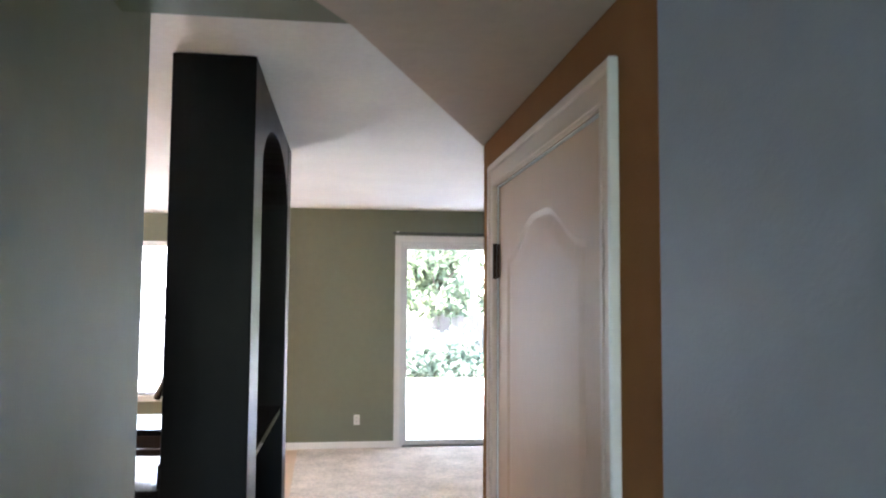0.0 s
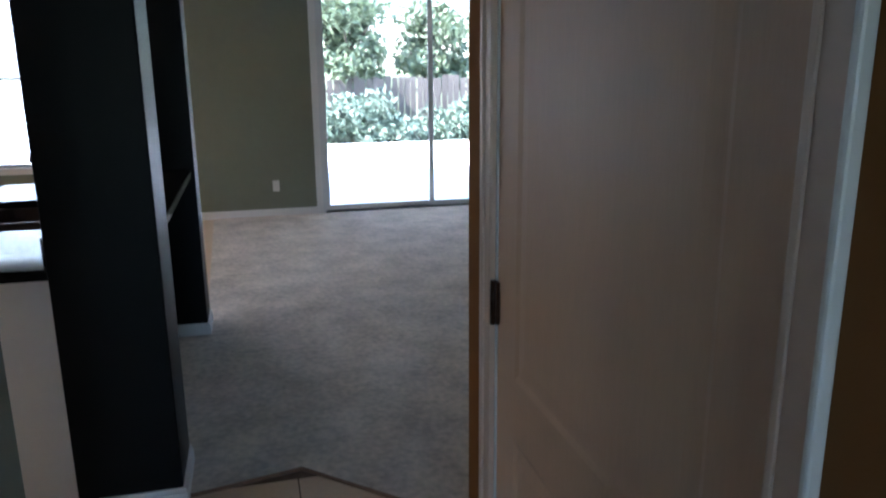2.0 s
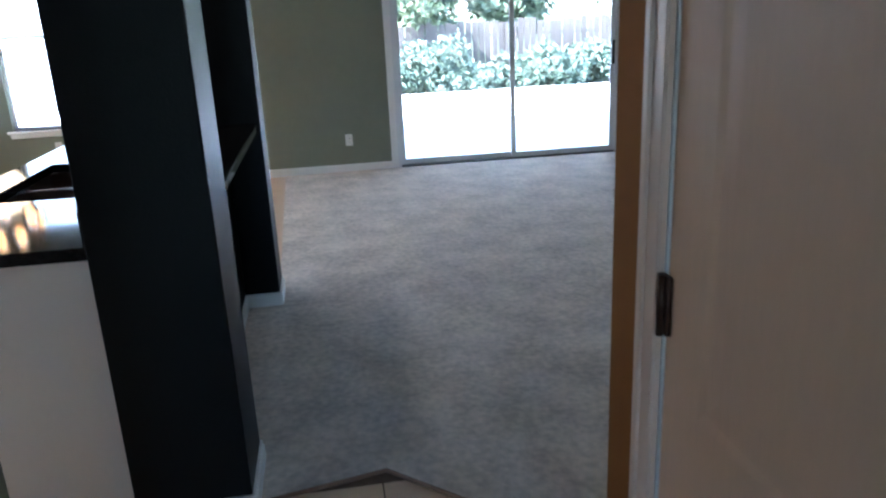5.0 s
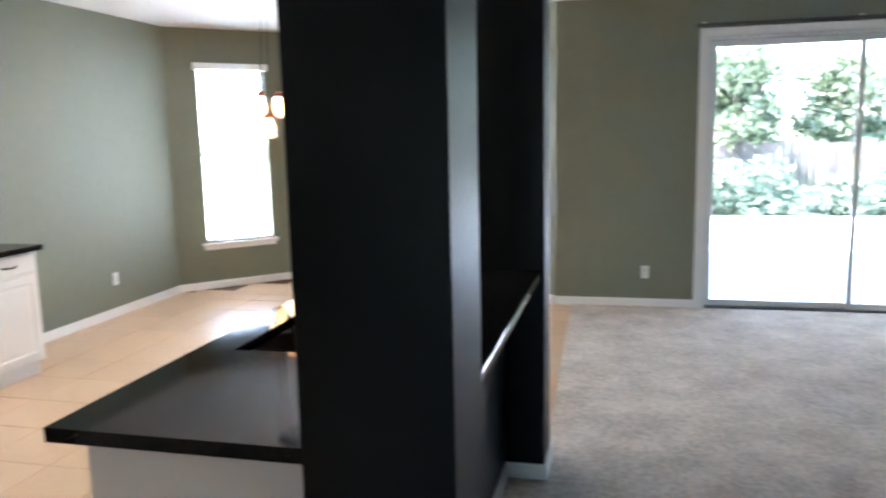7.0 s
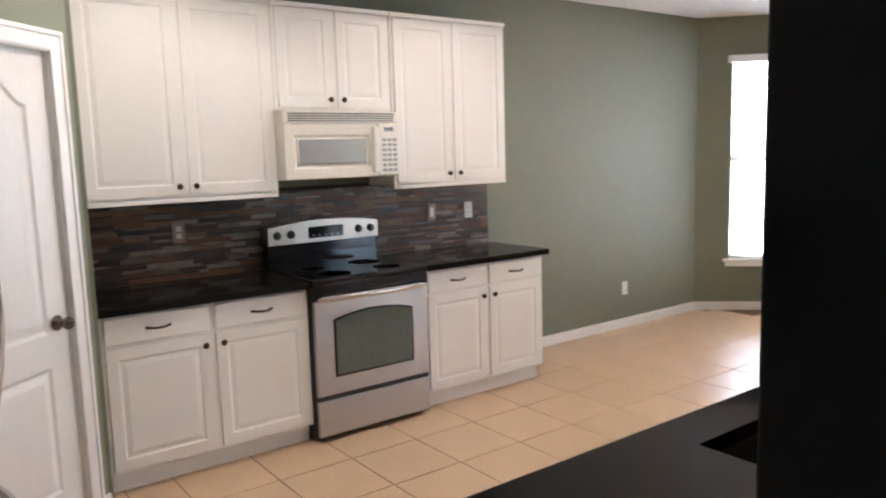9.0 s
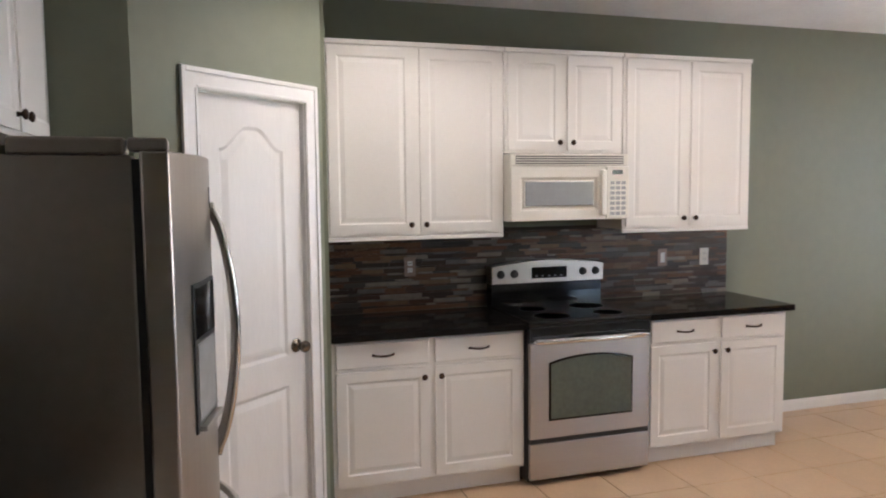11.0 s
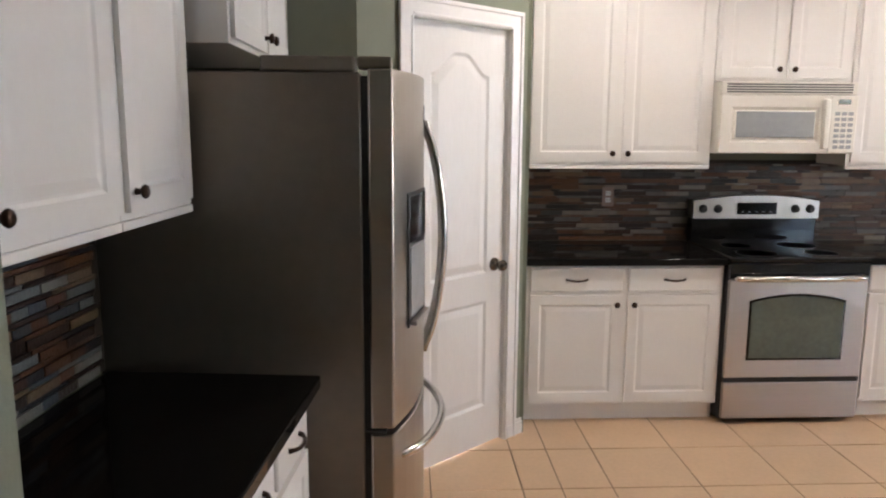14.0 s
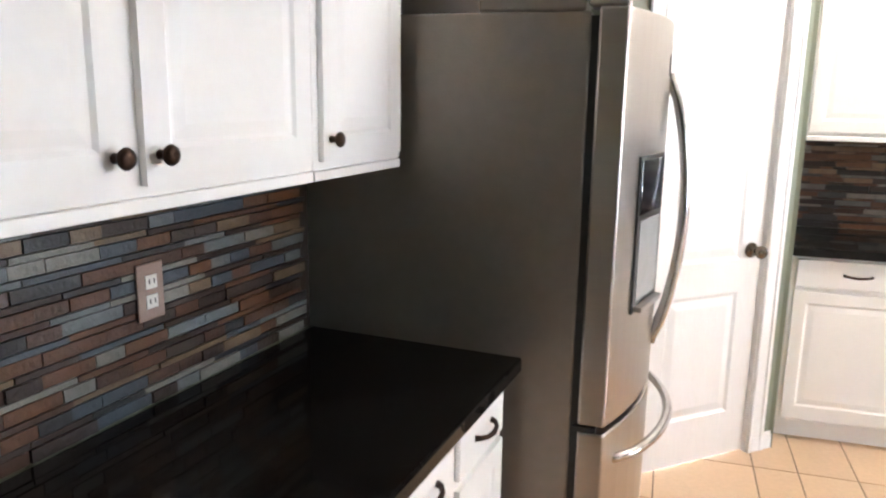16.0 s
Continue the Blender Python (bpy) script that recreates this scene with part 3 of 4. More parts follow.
for k in range(70):
    a = k * 0.55
    r = 0.10 + 0.05 * math.sin(k * 0.9) + 0.02 * rnd.random()
    pts.append((8.50 + 1.5 * r * math.cos(a) + 0.0015 * k, 4.19 + r * math.sin(a), 0.02 + 0.02 * (0.5 + 0.5 * math.sin(k * 1.7))))
tube(bm, pts, 0.005, 6)
tagged(part("cable_coil", bm, CABLE), "loose coil of black cable on the carpet", "cable")

# ---- kitchen cabinets ----
def cabinet_knob(parent, x, z, y=0.0):
    return part("knob", lathe(B(), [(0.008, 0), (0.006, 0.012), (0.014, 0.017), (0.0165, 0.022), (0.014, 0.027), (0.006, 0.030)], pose(x, y, z, 90), 14), BRONZE, parent, "round dark bronze knob")


def cabinet_pull(parent, x, z):
    bm = B()
    pts = [(x - 0.055, 0, z), (x - 0.048, -0.012, z), (x - 0.03, -0.022, z - 0.002), (x, -0.026, z - 0.004), (x + 0.03, -0.022, z - 0.002), (x + 0.048, -0.012, z), (x + 0.055, 0, z)]
    tube(bm, pts, [0.0075, 0.006, 0.0055, 0.006, 0.0055, 0.006, 0.0075], 8)
    return part("pull", bm, BRONZE, parent, "curved dark bronze drawer pull")


def cabinet_door(root, x0, x1, z0, z1, knob_at=None, drawer=False):
    w, h = x1 - x0, z1 - z0
    s = 0.052
    outl = [] if drawer else [rect(s, w - s, s, h - s)]
    if drawer:
        bm = B()
        box(bm, 0, w, 0, 0.013, 0, h, 0.005)
    else:
        bm = panelled(B(), w, h, 0.013, outl, 0.005, 0.008, 0.022)
    d = part("drawer_front" if drawer else "door", bm, CAB, root)
    d.location = (x0, -0.0135, z0)
    if drawer:
        cabinet_pull(d, w / 2, h / 2)
    elif knob_at:
        cabinet_knob(d, knob_at[0] - x0, knob_at[1] - z0)
    return d


def upper_cabinet(m, w, z0, z1, doors, label, depth=0.305, knob_low=True, lip=True):
    root = thing("wall_cabinet", m, label, "kitchen cabinet", "wall cabinets")
    part("body", box(B(), 0, w, 0, depth, z0, z1, 0.003), CAB, root)
    if lip:
        part("light_rail", box(B(), 0.001, w - 0.001, -0.004, 0.016, z0 - 0.022, z0 - 0.0005, 0.003), CAB, root)
    part("cornice", box(B(), 0.0005, w - 0.0005, -0.016, -0.0005, z1 - 0.022, z1 + 0.004, 0.003), CAB, root)
    g = 0.022
    n = len(doors)
    ww = (w - 2 * g - (n - 1) * 0.03) / n
    for k, side in enumerate(doors):
        a = g + k * (ww + 0.03)
        cabinet_door(root, a, a + ww, z0 + 0.018, z1 - 0.03, (a + (ww - 0.028 if side == "r" else 0.028), z0 + 0.018 + 0.045))
    return root


def base_cabinet(m, w, doors, label, drawers=True, depth=0.59, hollow=False):
    root = thing("base_cabinet", m, label, "kitchen cabinet", "base cabinets")
    if hollow:
        bm = box(B(), 0, w, 0, depth, 0.105, 0.66)
        box(bm, 0, w, 0, 0.02, 0.661, 0.874, 0.002)
    else:
        bm = box(B(), 0, w, 0, depth, 0.105, 0.874, 0.003)
    part("body", bm, CAB, root)
    part("toe_kick", box(B(), 0.0, w, 0.06, depth, 0.0, 0.105), CAB, root)
    g, n = 0.022, len(doors)
    ww = (w - 2 * g - (n - 1) * 0.032) / n
    for k, side in enumerate(doors):
        a = g + k * (ww + 0.032)
        if drawers:
            cabinet_door(root, a, a + ww, 0.735, 0.862, None, True)
        cabinet_door(root, a, a + ww, 0.125, 0.715 if drawers else 0.862, (a + (ww - 0.03 if side == "r" else 0.03), 0.665))
    return root


upper_cabinet(pose(0.31, -1.03, 0, 0, 0, 90), 1.03, 1.385, 2.44, "rl", "tall white two-door wall cabinet beside the microwave")
upper_cabinet(pose(0.31, 0.005, 0, 0, 0, 90), 0.77, 1.845, 2.44, "rl", "short white two-door wall cabinet over the microwave", lip=False)
upper_cabinet(pose(0.31, 0.780, 0, 0, 0, 90), 0.93, 1.385, 2.44, "rl", "tall white two-door wall cabinet at the end of the run")
base_cabinet(pose(0.61, -1.065, 0, 0, 0, 90), 1.06, "rl", "white two-drawer two-door base cabinet beside the range")
base_cabinet(pose(0.61, 0.772, 0, 0, 0, 90), 0.985, "rl", "white two-drawer two-door base cabinet at the run's end")
KS = -2.58
upper_cabinet(SOUTH @ pose(1.33, 0.27, 0, 0, 0, 180), 0.955, 1.385, 2.44, "rl", "white two-door wall cabinet over the dark counter", depth=0.265)
upper_cabinet(SOUTH @ pose(0.373, 0.27, 0, 0, 0, 180), 0.40, 1.385, 2.44, "l", "narrow white one-door wall cabinet beside the fridge", depth=0.265)
upper_cabinet(pose(2.35, KS + 0.42, 0, 0, 0, 180), 1.0, 1.81, 2.44, "rl", "white two-door wall cabinet over the fridge", depth=0.41, lip=False)
base_cabinet(SOUTH @ pose(0.666, 0.57, 0, 0, 0, 180), 0.66, "rl", "white base cabinet with two drawers beside the fridge", depth=0.565)
base_cabinet(SOUTH @ pose(1.385, 0.57, 0, 0, 0, 180), 0.715, "rl", "white base cabinet under the dark counter", depth=0.565)


def worktop(name, x0, x1, y0, y1, label, hole=None):
    bm = B()
    if hole:
        a, b, c, d = hole
        for p in ((x0, x1, y0, c), (x0, x1, d, y1), (x0, a, c, d), (b, x1, c, d)):
            box(bm, *p, 0.876, 0.914)
        bmesh.ops.remove_doubles(bm, verts=bm.verts, dist=0.0005)
        seen = {}
        for f in list(bm.faces):
            seen.setdefault(tuple(round(v, 3) for v in f.calc_center_median()), []).append(f)
        bmesh.ops.delete(bm, geom=[f for fs in seen.values() if len(fs) > 1 for f in fs], context="FACES")
    else:
        box(bm, x0, x1, y0, y1, 0.876, 0.914, 0.006)
    return tagged(part(name, bm, GRANITE), label, "worktop")


worktop("worktop", 0.012, 0.65, -1.072, -0.002, "polished black granite worktop beside the range")
worktop("worktop", 0.012, 0.65, 0.768, 1.795, "polished black granite worktop at the end of the run")
worktop("worktop", -0.012, 1.388, 0.012, 0.615, "polished black granite worktop beside the fridge").matrix_world = SOUTH

# backsplashes
bm = B()
box(bm, 0.0015, 0.004, -1.075, 1.79, 0.914, 1.40)
structure("backsplash_west", bm, DGROUT, "grouted slate mosaic backsplash behind the range", "backsplash")
west_splash = bpy.data.objects["backsplash_west"]
bm = B()
rnd = random.Random(7)
shared = {}
z, thin, singles = 0.916, False, 0
while z < 1.385:
    y, hh = -1.074 - 0.09 * rnd.random(), 0.011 if thin else 0.0235
    thin = not thin
    while y < 1.79:
        ln = rnd.choice((0.13, 0.16, 0.20)) if thin else rnd.choice((0.06, 0.085, 0.11, 0.11, 0.14))
        a, b, deep = max(y, -1.074), min(y + ln - 0.002, 1.789), rnd.choice((0.0045, 0.006, 0.0075))
        if b - a > 0.008 and z + hh < 1.398:
            if y > -1.074 and b < 0.75 and singles < 300:
                key = (ln, hh, deep)
                if key not in shared:
                    shared[key] = mesh_of("stone_strip", box(B(), 0, deep, 0, ln - 0.002, 0, hh, 0.001), MOSAICW)
                o = new("stone_strip", shared[key])
                o.parent, o.location = west_splash, (0.004, a, z)
                singles += 1
            else:
                box(bm, 0.004, 0.004 + deep, a, b, z, z + hh)
        y += ln
    z += hh + 0.002
tagged(part("stone_strip", bm, MOSAICJ, west_splash), "", "", "", "stuff")
outlet(pose(0.0125, -0.485, 1.18, 0, 0, 90), "outlet", PLATEB, "wall outlet with a brown stone-look plate")
outlet(pose(0.0125, 1.27, 1.17, 0, 0, 90), "switch", PLATEB, "switch with a pinkish-brown stone-look plate")
outlet(pose(0.0125, 1.60, 1.165, 0, 0, 90))


# ---- range ----
def kitchen_range():
    r = thing("range", pose(0.665, 0.003, 0, 0, 0, 90), "stainless steel electric range with a black glass cooktop", "range")
    w = 0.757
    part("body", box(B(), 0, w, 0.03, 0.64, 0.02, 0.895, 0.004), BLACKP, r)
    bm = B()
    box(bm, 0.004, w - 0.004, 0, 0.03, 0.265, 0.80, 0.006)
    dr = part("oven_door", bm, STEELH, r)
    bm = B()
    pts = [(0.128, 0.375), (0.628, 0.375), (0.628, 0.68)]
    for k in range(1, 10):
        s = k / 10
        pts.append((0.628 - 0.50 * s, 0.68 + 0.034 * math.sin(math.pi * s) ** 0.8))
    pts.append((0.128, 0.68))
    va = [bm.verts.new((x, -0.003, z)) for x, z in shrink(pts, -0.012)]
    vb = [bm.verts.new((x, 0.002, z)) for x, z in shrink(pts, -0.012)]
    bm.faces.new(va)
    for k in range(len(va)):
        bm.faces.new((va[k], vb[k], vb[(k + 1) % len(va)], va[(k + 1) % len(va)]))
    bmesh.ops.recalc_face_normals(bm, faces=bm.faces)
    win = part("window_surround", bm, BLACKG, dr)
    bm = B()
    va = [bm.verts.new((x, -0.006, z)) for x, z in pts]
    vb = [bm.verts.new((x, -0.003, z)) for x, z in pts]
    bm.faces.new(va)
    for k in range(len(va)):
        bm.faces.new((va[k], vb[k], vb[(k + 1) % len(va)], va[(k + 1) % len(va)]))
    bmesh.ops.recalc_face_normals(bm, faces=bm.faces)
    part("oven_window", bm, OVENG, dr, "dark reflecting oven window")
    bm = B()
    tube(bm, [(0.03, 0.0, 0.812), (0.035, -0.028, 0.815), (0.09, -0.040, 0.815), (w / 2, -0.046, 0.815), (w - 0.09, -0.040, 0.815), (w - 0.035, -0.028, 0.815), (w - 0.03, 0.0, 0.812)], 0.017, 10)
    part("oven_handle", bm, CHROME, dr, "curved polished oven handle")
    bm = B()
    box(bm, 0.0, w, -0.004, 0.03, 0.808, 0.895, 0.008)
    part("control_lip", bm, BLACKG, r)
    bm = B()
    box(bm, 0.004, w - 0.004, 0, 0.03, 0.035, 0.238, 0.006)
    part("storage_drawer", bm, STEELH, r, "stainless steel storage drawer")
    part("drawer_gap", box(B(), 0.006, w - 0.006, 0.006, 0.03, 0.238, 0.265), BLACKP, r)
    bm = B()
    box(bm, -0.004, w + 0.004, -0.008, 0.56, 0.897, 0.922, 0.008)
    top = part("cooktop", bm, BLACKG, r, "black glass cooktop")
    for x, y, rad in ((0.2, 0.14, 0.105), (0.56, 0.14, 0.085), (0.2, 0.40, 0.08), (0.56, 0.40, 0.105)):
        bm = B()
        lathe(bm, [(rad, 0.9222), (rad, 0.9228), (rad - 0.004, 0.9228), (rad - 0.004, 0.9222)], Matrix.Translation((x, y, 0)), 28)
        part("burner_ring", bm, BLACKP, top)
    bm = B()
    box(bm, 0.0, w, 0.565, 0.64, 0.90, 1.075, 0.006)
    part("backguard_base", bm, BLACKG, r)
    bm = B()
    pts = [(0.0, 1.06), (w, 1.06), (w, 1.165)]
    for k in range(1, 12):
        s = k / 12
        pts.append((w - w * s, 1.165 + 0.032 * math.sin(math.pi * s)))
    pts.append((0.0, 1.165))
    lo = [bm.verts.new((x, 0.545, z)) for x, z in pts]
    hi = [bm.verts.new((x, 0.64, z)) for x, z in pts]
    bm.faces.new(lo)
    bm.faces.new(hi[::-1])
    for k in range(len(pts)):
        j = (k + 1) % len(pts)
        bm.faces.new((lo[k], hi[k], hi[j], lo[j]))
    bmesh.ops.recalc_face_normals(bm, faces=bm.faces)
    bg = part("control_panel", bm, STEELH, r, "curved stainless control panel")
    for x in (0.055, 0.145, w - 0.145, w - 0.055):
        part("dial", lathe(B(), [(0.026, 0), (0.025, 0.006), (0.019, 0.010), (0.017, 0.026), (0.012, 0.028)], pose(x, 0.5445, 1.118, 90), 18), BLACKP, bg, "black control dial")
    part("display", box(B(), 0.26, 0.50, 0.5395, 0.5445, 1.085, 1.155, 0.002), BLACKG, bg, "black glass clock display")
    for k in range(5):
        part("display_mark", box(B(), 0.285 + k * 0.042, 0.30 + k * 0.042, 0.5385, 0.5394, 1.097, 1.103), GREYG, bg)
    return r


kitchen_range()


# ---- microwave ----
def microwave():
    r = thing("microwave", pose(0.40, 0.008, 0, 0, 0, 90), "white over-range microwave oven with a grey window", "microwave")
    w, z0, z1 = 0.757, 1.452, 1.838
    part("body", box(B(), 0, w, 0.02, 0.385, z0, z1, 0.006), APPL, r)
    bm = B()
    box(bm, 0.0, w, 0.004, 0.02, z1 - 0.068, z1, 0.004)
    gr = part("vent_grille", bm, APPL, r)
    for k in range(4):
        part("vent_slot", box(B(), 0.03, w - 0.03, 0.002, 0.006, z1 - 0.058 + k * 0.0135, z1 - 0.051 + k * 0.0135), GASKET, gr)
    d = part("door", panelled(B(), 0.60, 0.305, 0.03, [rect(0.055, 0.545, 0.055, 0.245)], 0.012, 0.014, 0.002), APPL, r)
    d.location = (0.0, -0.012, z0 + 0.006)
    part("window", box(B(), 0.085, 0.52, -0.003, 0.006, 0.082, 0.222, 0.004), GREYG, d, "grey meshed microwave window")
    hd = part("handle", box(B(), 0.555, 0.592, -0.032, -0.001, 0.02, 0.29, 0.010), APPL, d)
    p = part("control_panel", box(B(), 0.606, w, -0.010, 0.02, z0 + 0.006, z1 - 0.071, 0.005), APPL, r)
    part("display", box(B(), 0.645, 0.715, -0.0125, -0.010, z1 - 0.118, z1 - 0.092, 0.001), BLACKG, p)
    for a in range(3):
        for b in range(7):
            part("button", box(B(), 0.632 + a * 0.037, 0.660 + a * 0.037, -0.0115, -0.010, z0 + 0.028 + b * 0.030, z0 + 0.047 + b * 0.030), GREYG, p)
    return r


microwave()


# ---- fridge ----
def fridge():
    r = thing("refrigerator", pose(2.345, -1.728, 0, 0, 0, 180), "stainless french-door refrigerator with grey sides", "refrigerator")
    w, top = 0.905, 1.738
    part("cabinet", box(B(), 0.004, w - 0.004, 0.085, 0.83, 0.03, top, 0.006), SIDE, r)
    part("door_gap", box(B(), 0.012, w - 0.012, 0.066, 0.085, 0.06, top - 0.01), BLACKP, r)
    part("base_grille", box(B(), 0.02, w - 0.02, 0.05, 0.12, 0.0, 0.06, 0.004), BLACKP, r)

    def bowed(x0, x1, z0, z1, thick=0.066, bow=0.098):
        """A door leaf whose front swells across the whole width."""
        bm = B()
        n = 10
        rows = []
        for k in range(n + 1):
            x = x0 + (x1 - x0) * k / n
            y = -bow * (1 - ((x - w / 2) / (w / 2)) ** 2)
            rows.append([bm.verts.new((x, y, z0)), bm.verts.new((x, y, z1)), bm.verts.new((x, thick, z1)), bm.verts.new((x, thick, z0))])
        for a, b in zip(rows, rows[1:]):
            for k in range(4):
                bm.faces.new((a[k], b[k], b[(k + 1) % 4], a[(k + 1) % 4]))
        bm.faces.new(rows[0])
        bm.faces.new(rows[-1][::-1])
        bmesh.ops.recalc_face_normals(bm, faces=bm.faces)
        es = [e for e in bm.edges if e.calc_face_angle(0) > 0.9]
        bmesh.ops.bevel(bm, geom=es, offset=0.006, segments=2, profile=0.5, affect="EDGES")
        return bm

    left = part("door", bowed(0.002, w / 2 - 0.003, 0.715, top + 0.01), STEEL, r)
    right = part("door", bowed(w / 2 + 0.003, w - 0.002, 0.715, top + 0.01), STEEL, r)
    low = part("freezer_drawer", bowed(0.002, w - 0.002, 0.07, 0.695), STEEL, r)
    for side, d in ((w / 2 - 0.045, left), (w / 2 + 0.045, right)):
        pts = [(side, -0.095, 0.83)]
        for k in range(0, 17):
            s = k / 16
            pts.append((side, -0.100 - 0.062 * math.sin(math.pi * s) ** 0.7, 0.85 + 0.74 * s))
        pts.append((side, -0.095, 1.61))
        part("handle", tube(B(), pts, 0.014, 10), CHROME, d, "long bowed polished handle")
    pts = [(0.07, -0.01, 0.60)]
    for k in range(0, 17):
        s = k / 16
        pts.append((0.08 + (w - 0.16) * s, -0.036 - 0.125 * math.sin(math.pi * s) ** 0.7, 0.605))
    pts.append((w - 0.07, -0.01, 0.60))
    part("drawer_handle", tube(B(), pts, 0.014, 10), CHROME, low, "bowed polished freezer handle")
    disp = part("dispenser", box(B(), -0.11, 0.11, -0.007, 0.03, 0.99, 1.40, 0.003), BLACKP, left, "dark water and ice dispenser")
    disp.location, disp.rotation_euler = (0.215, -0.066, 0), (0, 0, radians(-14))
    part("dispenser_panel", box(B(), -0.10, 0.10, -0.010, -0.006, 1.25, 1.39, 0.003), BLACKG, disp)
    part("dispenser_recess", box(B(), -0.09, 0.09, -0.0090, -0.006, 1.02, 1.235, 0.002), GREYG, disp)
    part("drip_tray", box(B(), -0.095, 0.095, -0.028, -0.006, 0.995, 1.01, 0.003), STEELH, disp)
    part("badge", box(B(), 0.36, 0.385, -0.097, -0.088, 1.60, 1.66, 0.002), BLACKP, left)
    for x in (0.03, w - 0.11):
        part("hinge_cover", box(B(), x, x + 0.08, 0.0, 0.095, top + 0.011, top + 0.045, 0.008), SIDE, r)
    part("hinge_cover", box(B(), 0.02, 0.14, 0.10, 0.36, top + 0.001, top + 0.045, 0.008), SIDE, r)
    part("lower_hinge", box(B(), 0.0, 0.06, 0.02, 0.08, 0.698, 0.712, 0.002), BLACKP, r)
    return r


fridge()

# ---- peninsula ----
SK = (3.30, 3.72, -0.36, 0.42)
base_cabinet(pose(3.265, 1.0, 0, 0, 0, -90), 1.0, "rl", "white sink base cabinet of the peninsula", drawers=False, depth=0.53, hollow=True)
base_cabinet(pose(3.265, 0.0, 0, 0, 0, -90), 0.995, "rl", "white base cabinet at the end of the peninsula", depth=0.53, hollow=True)
bm = B()
box(bm, 3.255, 3.868, -1.018, -0.997, 0.0, 0.874, 0.002)
box(bm, 3.803, 3.868, -0.997, 1.0, 0.0, 0.874)
tagged(part("end_panel", bm, CAB), "white painted end panel under the peninsula worktop", "panel")
bm = B()
for p in ((3.165, 3.868, -1.055, SK[2]), (3.165, 3.868, SK[3], 1.02), (3.165, SK[0], SK[2], SK[3]), (SK[1], 3.868, SK[2], SK[3])):
    box(bm, *p, 0.876, 0.914)
bmesh.ops.remove_doubles(bm, verts=bm.verts, dist=0.0005)
tagged(part("worktop", bm, GRANITE), "polished black granite peninsula worktop with a sink cut-out", "worktop")
bm = B()
box(bm, 3.84, 4.20, N1 + 0.003, F0 - 0.003, 0.964, 1.000, 0.005)
tagged(part("bar_ledge", bm, GRANITE), "polished black granite ledge in the arched pass-through", "ledge")
bm = B()
box(bm, 3.842, 3.867, -1.035, N1, 0.9145, 1.015, 0.003)
box(bm, 3.842, 3.867, N1, 1.01, 0.9145, 0.962, 0.003)
tagged(part("upstand", bm, GRANITE), "low black granite upstand behind the peninsula worktop", "upstand")
snk = thing("sink", Matrix.Identity(4), "brown composite double-bowl undermount sink", "sink")
for y0, y1 in ((SK[2] - 0.01, 0.02), (0.04, SK[3] + 0.01)):
    x0, x1 = SK[0] - 0.01, SK[1] + 0.01
    rim = [(x0 + 0.06 * (1 - math.cos(t)), y0 + 0.06 * (1 - math.sin(t))) for t in (math.pi / 2 * k / 4 for k in range(5))]
    rim += [(x1 - 0.06 * (1 - math.sin(t)), y0 + 0.06 * (1 - math.cos(t))) for t in (math.pi / 2 * k / 4 for k in range(5))]
    rim += [(x1 - 0.06 * (1 - math.cos(t)), y1 - 0.06 * (1 - math.sin(t))) for t in (math.pi / 2 * k / 4 for k in range(5))]
    rim += [(x0 + 0.06 * (1 - math.sin(t)), y1 - 0.06 * (1 - math.cos(t))) for t in (math.pi / 2 * k / 4 for k in range(5))]
    bm = B()
    mx, my = (x0 + x1) / 2, (y0 + y1) / 2
    rings = [[bm.verts.new((mx + (x - mx) * f, my + (y - my) * f, z)) for x, y in rim] for f, z in ((1.0, 0.690), (1.0, 0.875), (0.955, 0.875), (0.93, 0.72), (0.86, 0.700))]
    for p, q in zip(rings, rings[1:]):
        for k in range(len(rim)):
            bm.faces.new((p[k], p[(k + 1) % len(rim)], q[(k + 1) % len(rim)], q[k]))
    bm.faces.new(rings[-1])
    bm.faces.new(rings[0][::-1])
    bmesh.ops.recalc_face_normals(bm, faces=bm.faces)
    part("bowl", bm, SINK, snk)
bm = B()
for k, y in enumerate((-0.17, 0.23)):
    lathe(bm, [(0.045, 0.7005), (0.045, 0.704), (0.03, 0.702)], Matrix.Translation((3.51, y, 0)), 20)
part("drain", bm, CHROME, snk)

# pull-down faucet behind the sink
tap = thing("faucet", pose(3.775, 0.03, 0.914), "brushed metal pull-down kitchen faucet behind the sink", "faucet")
part("base", lathe(B(), [(0.030, 0.0005), (0.030, 0.008), (0.022, 0.016), (0.020, 0.09), (0.015, 0.10)], Matrix.Identity(4), 20), CHROME, tap)
neck = [(0, 0, 0.10), (0, 0, 0.30)] + [(-0.085 + 0.085 * math.cos(a), 0, 0.30 + 0.085 * math.sin(a)) for a in (math.pi * k / 12 for k in range(1, 11))]
part("spout", tube(B(), neck, 0.012, 10), CHROME, tap)
part("spray_head", tube(B(), [(-0.158, 0, 0.343), (-0.172, 0, 0.300), (-0.188, 0, 0.250), (-0.194, 0, 0.230)], [0.013, 0.016, 0.021, 0.019], 12), NICKEL, tap, "dark spray head")
part("lever", tube(B(), [(0, 0.018, 0.06), (0, 0.045, 0.075), (-0.01, 0.09, 0.12)], [0.008, 0.007, 0.005], 8), CHROME, tap)

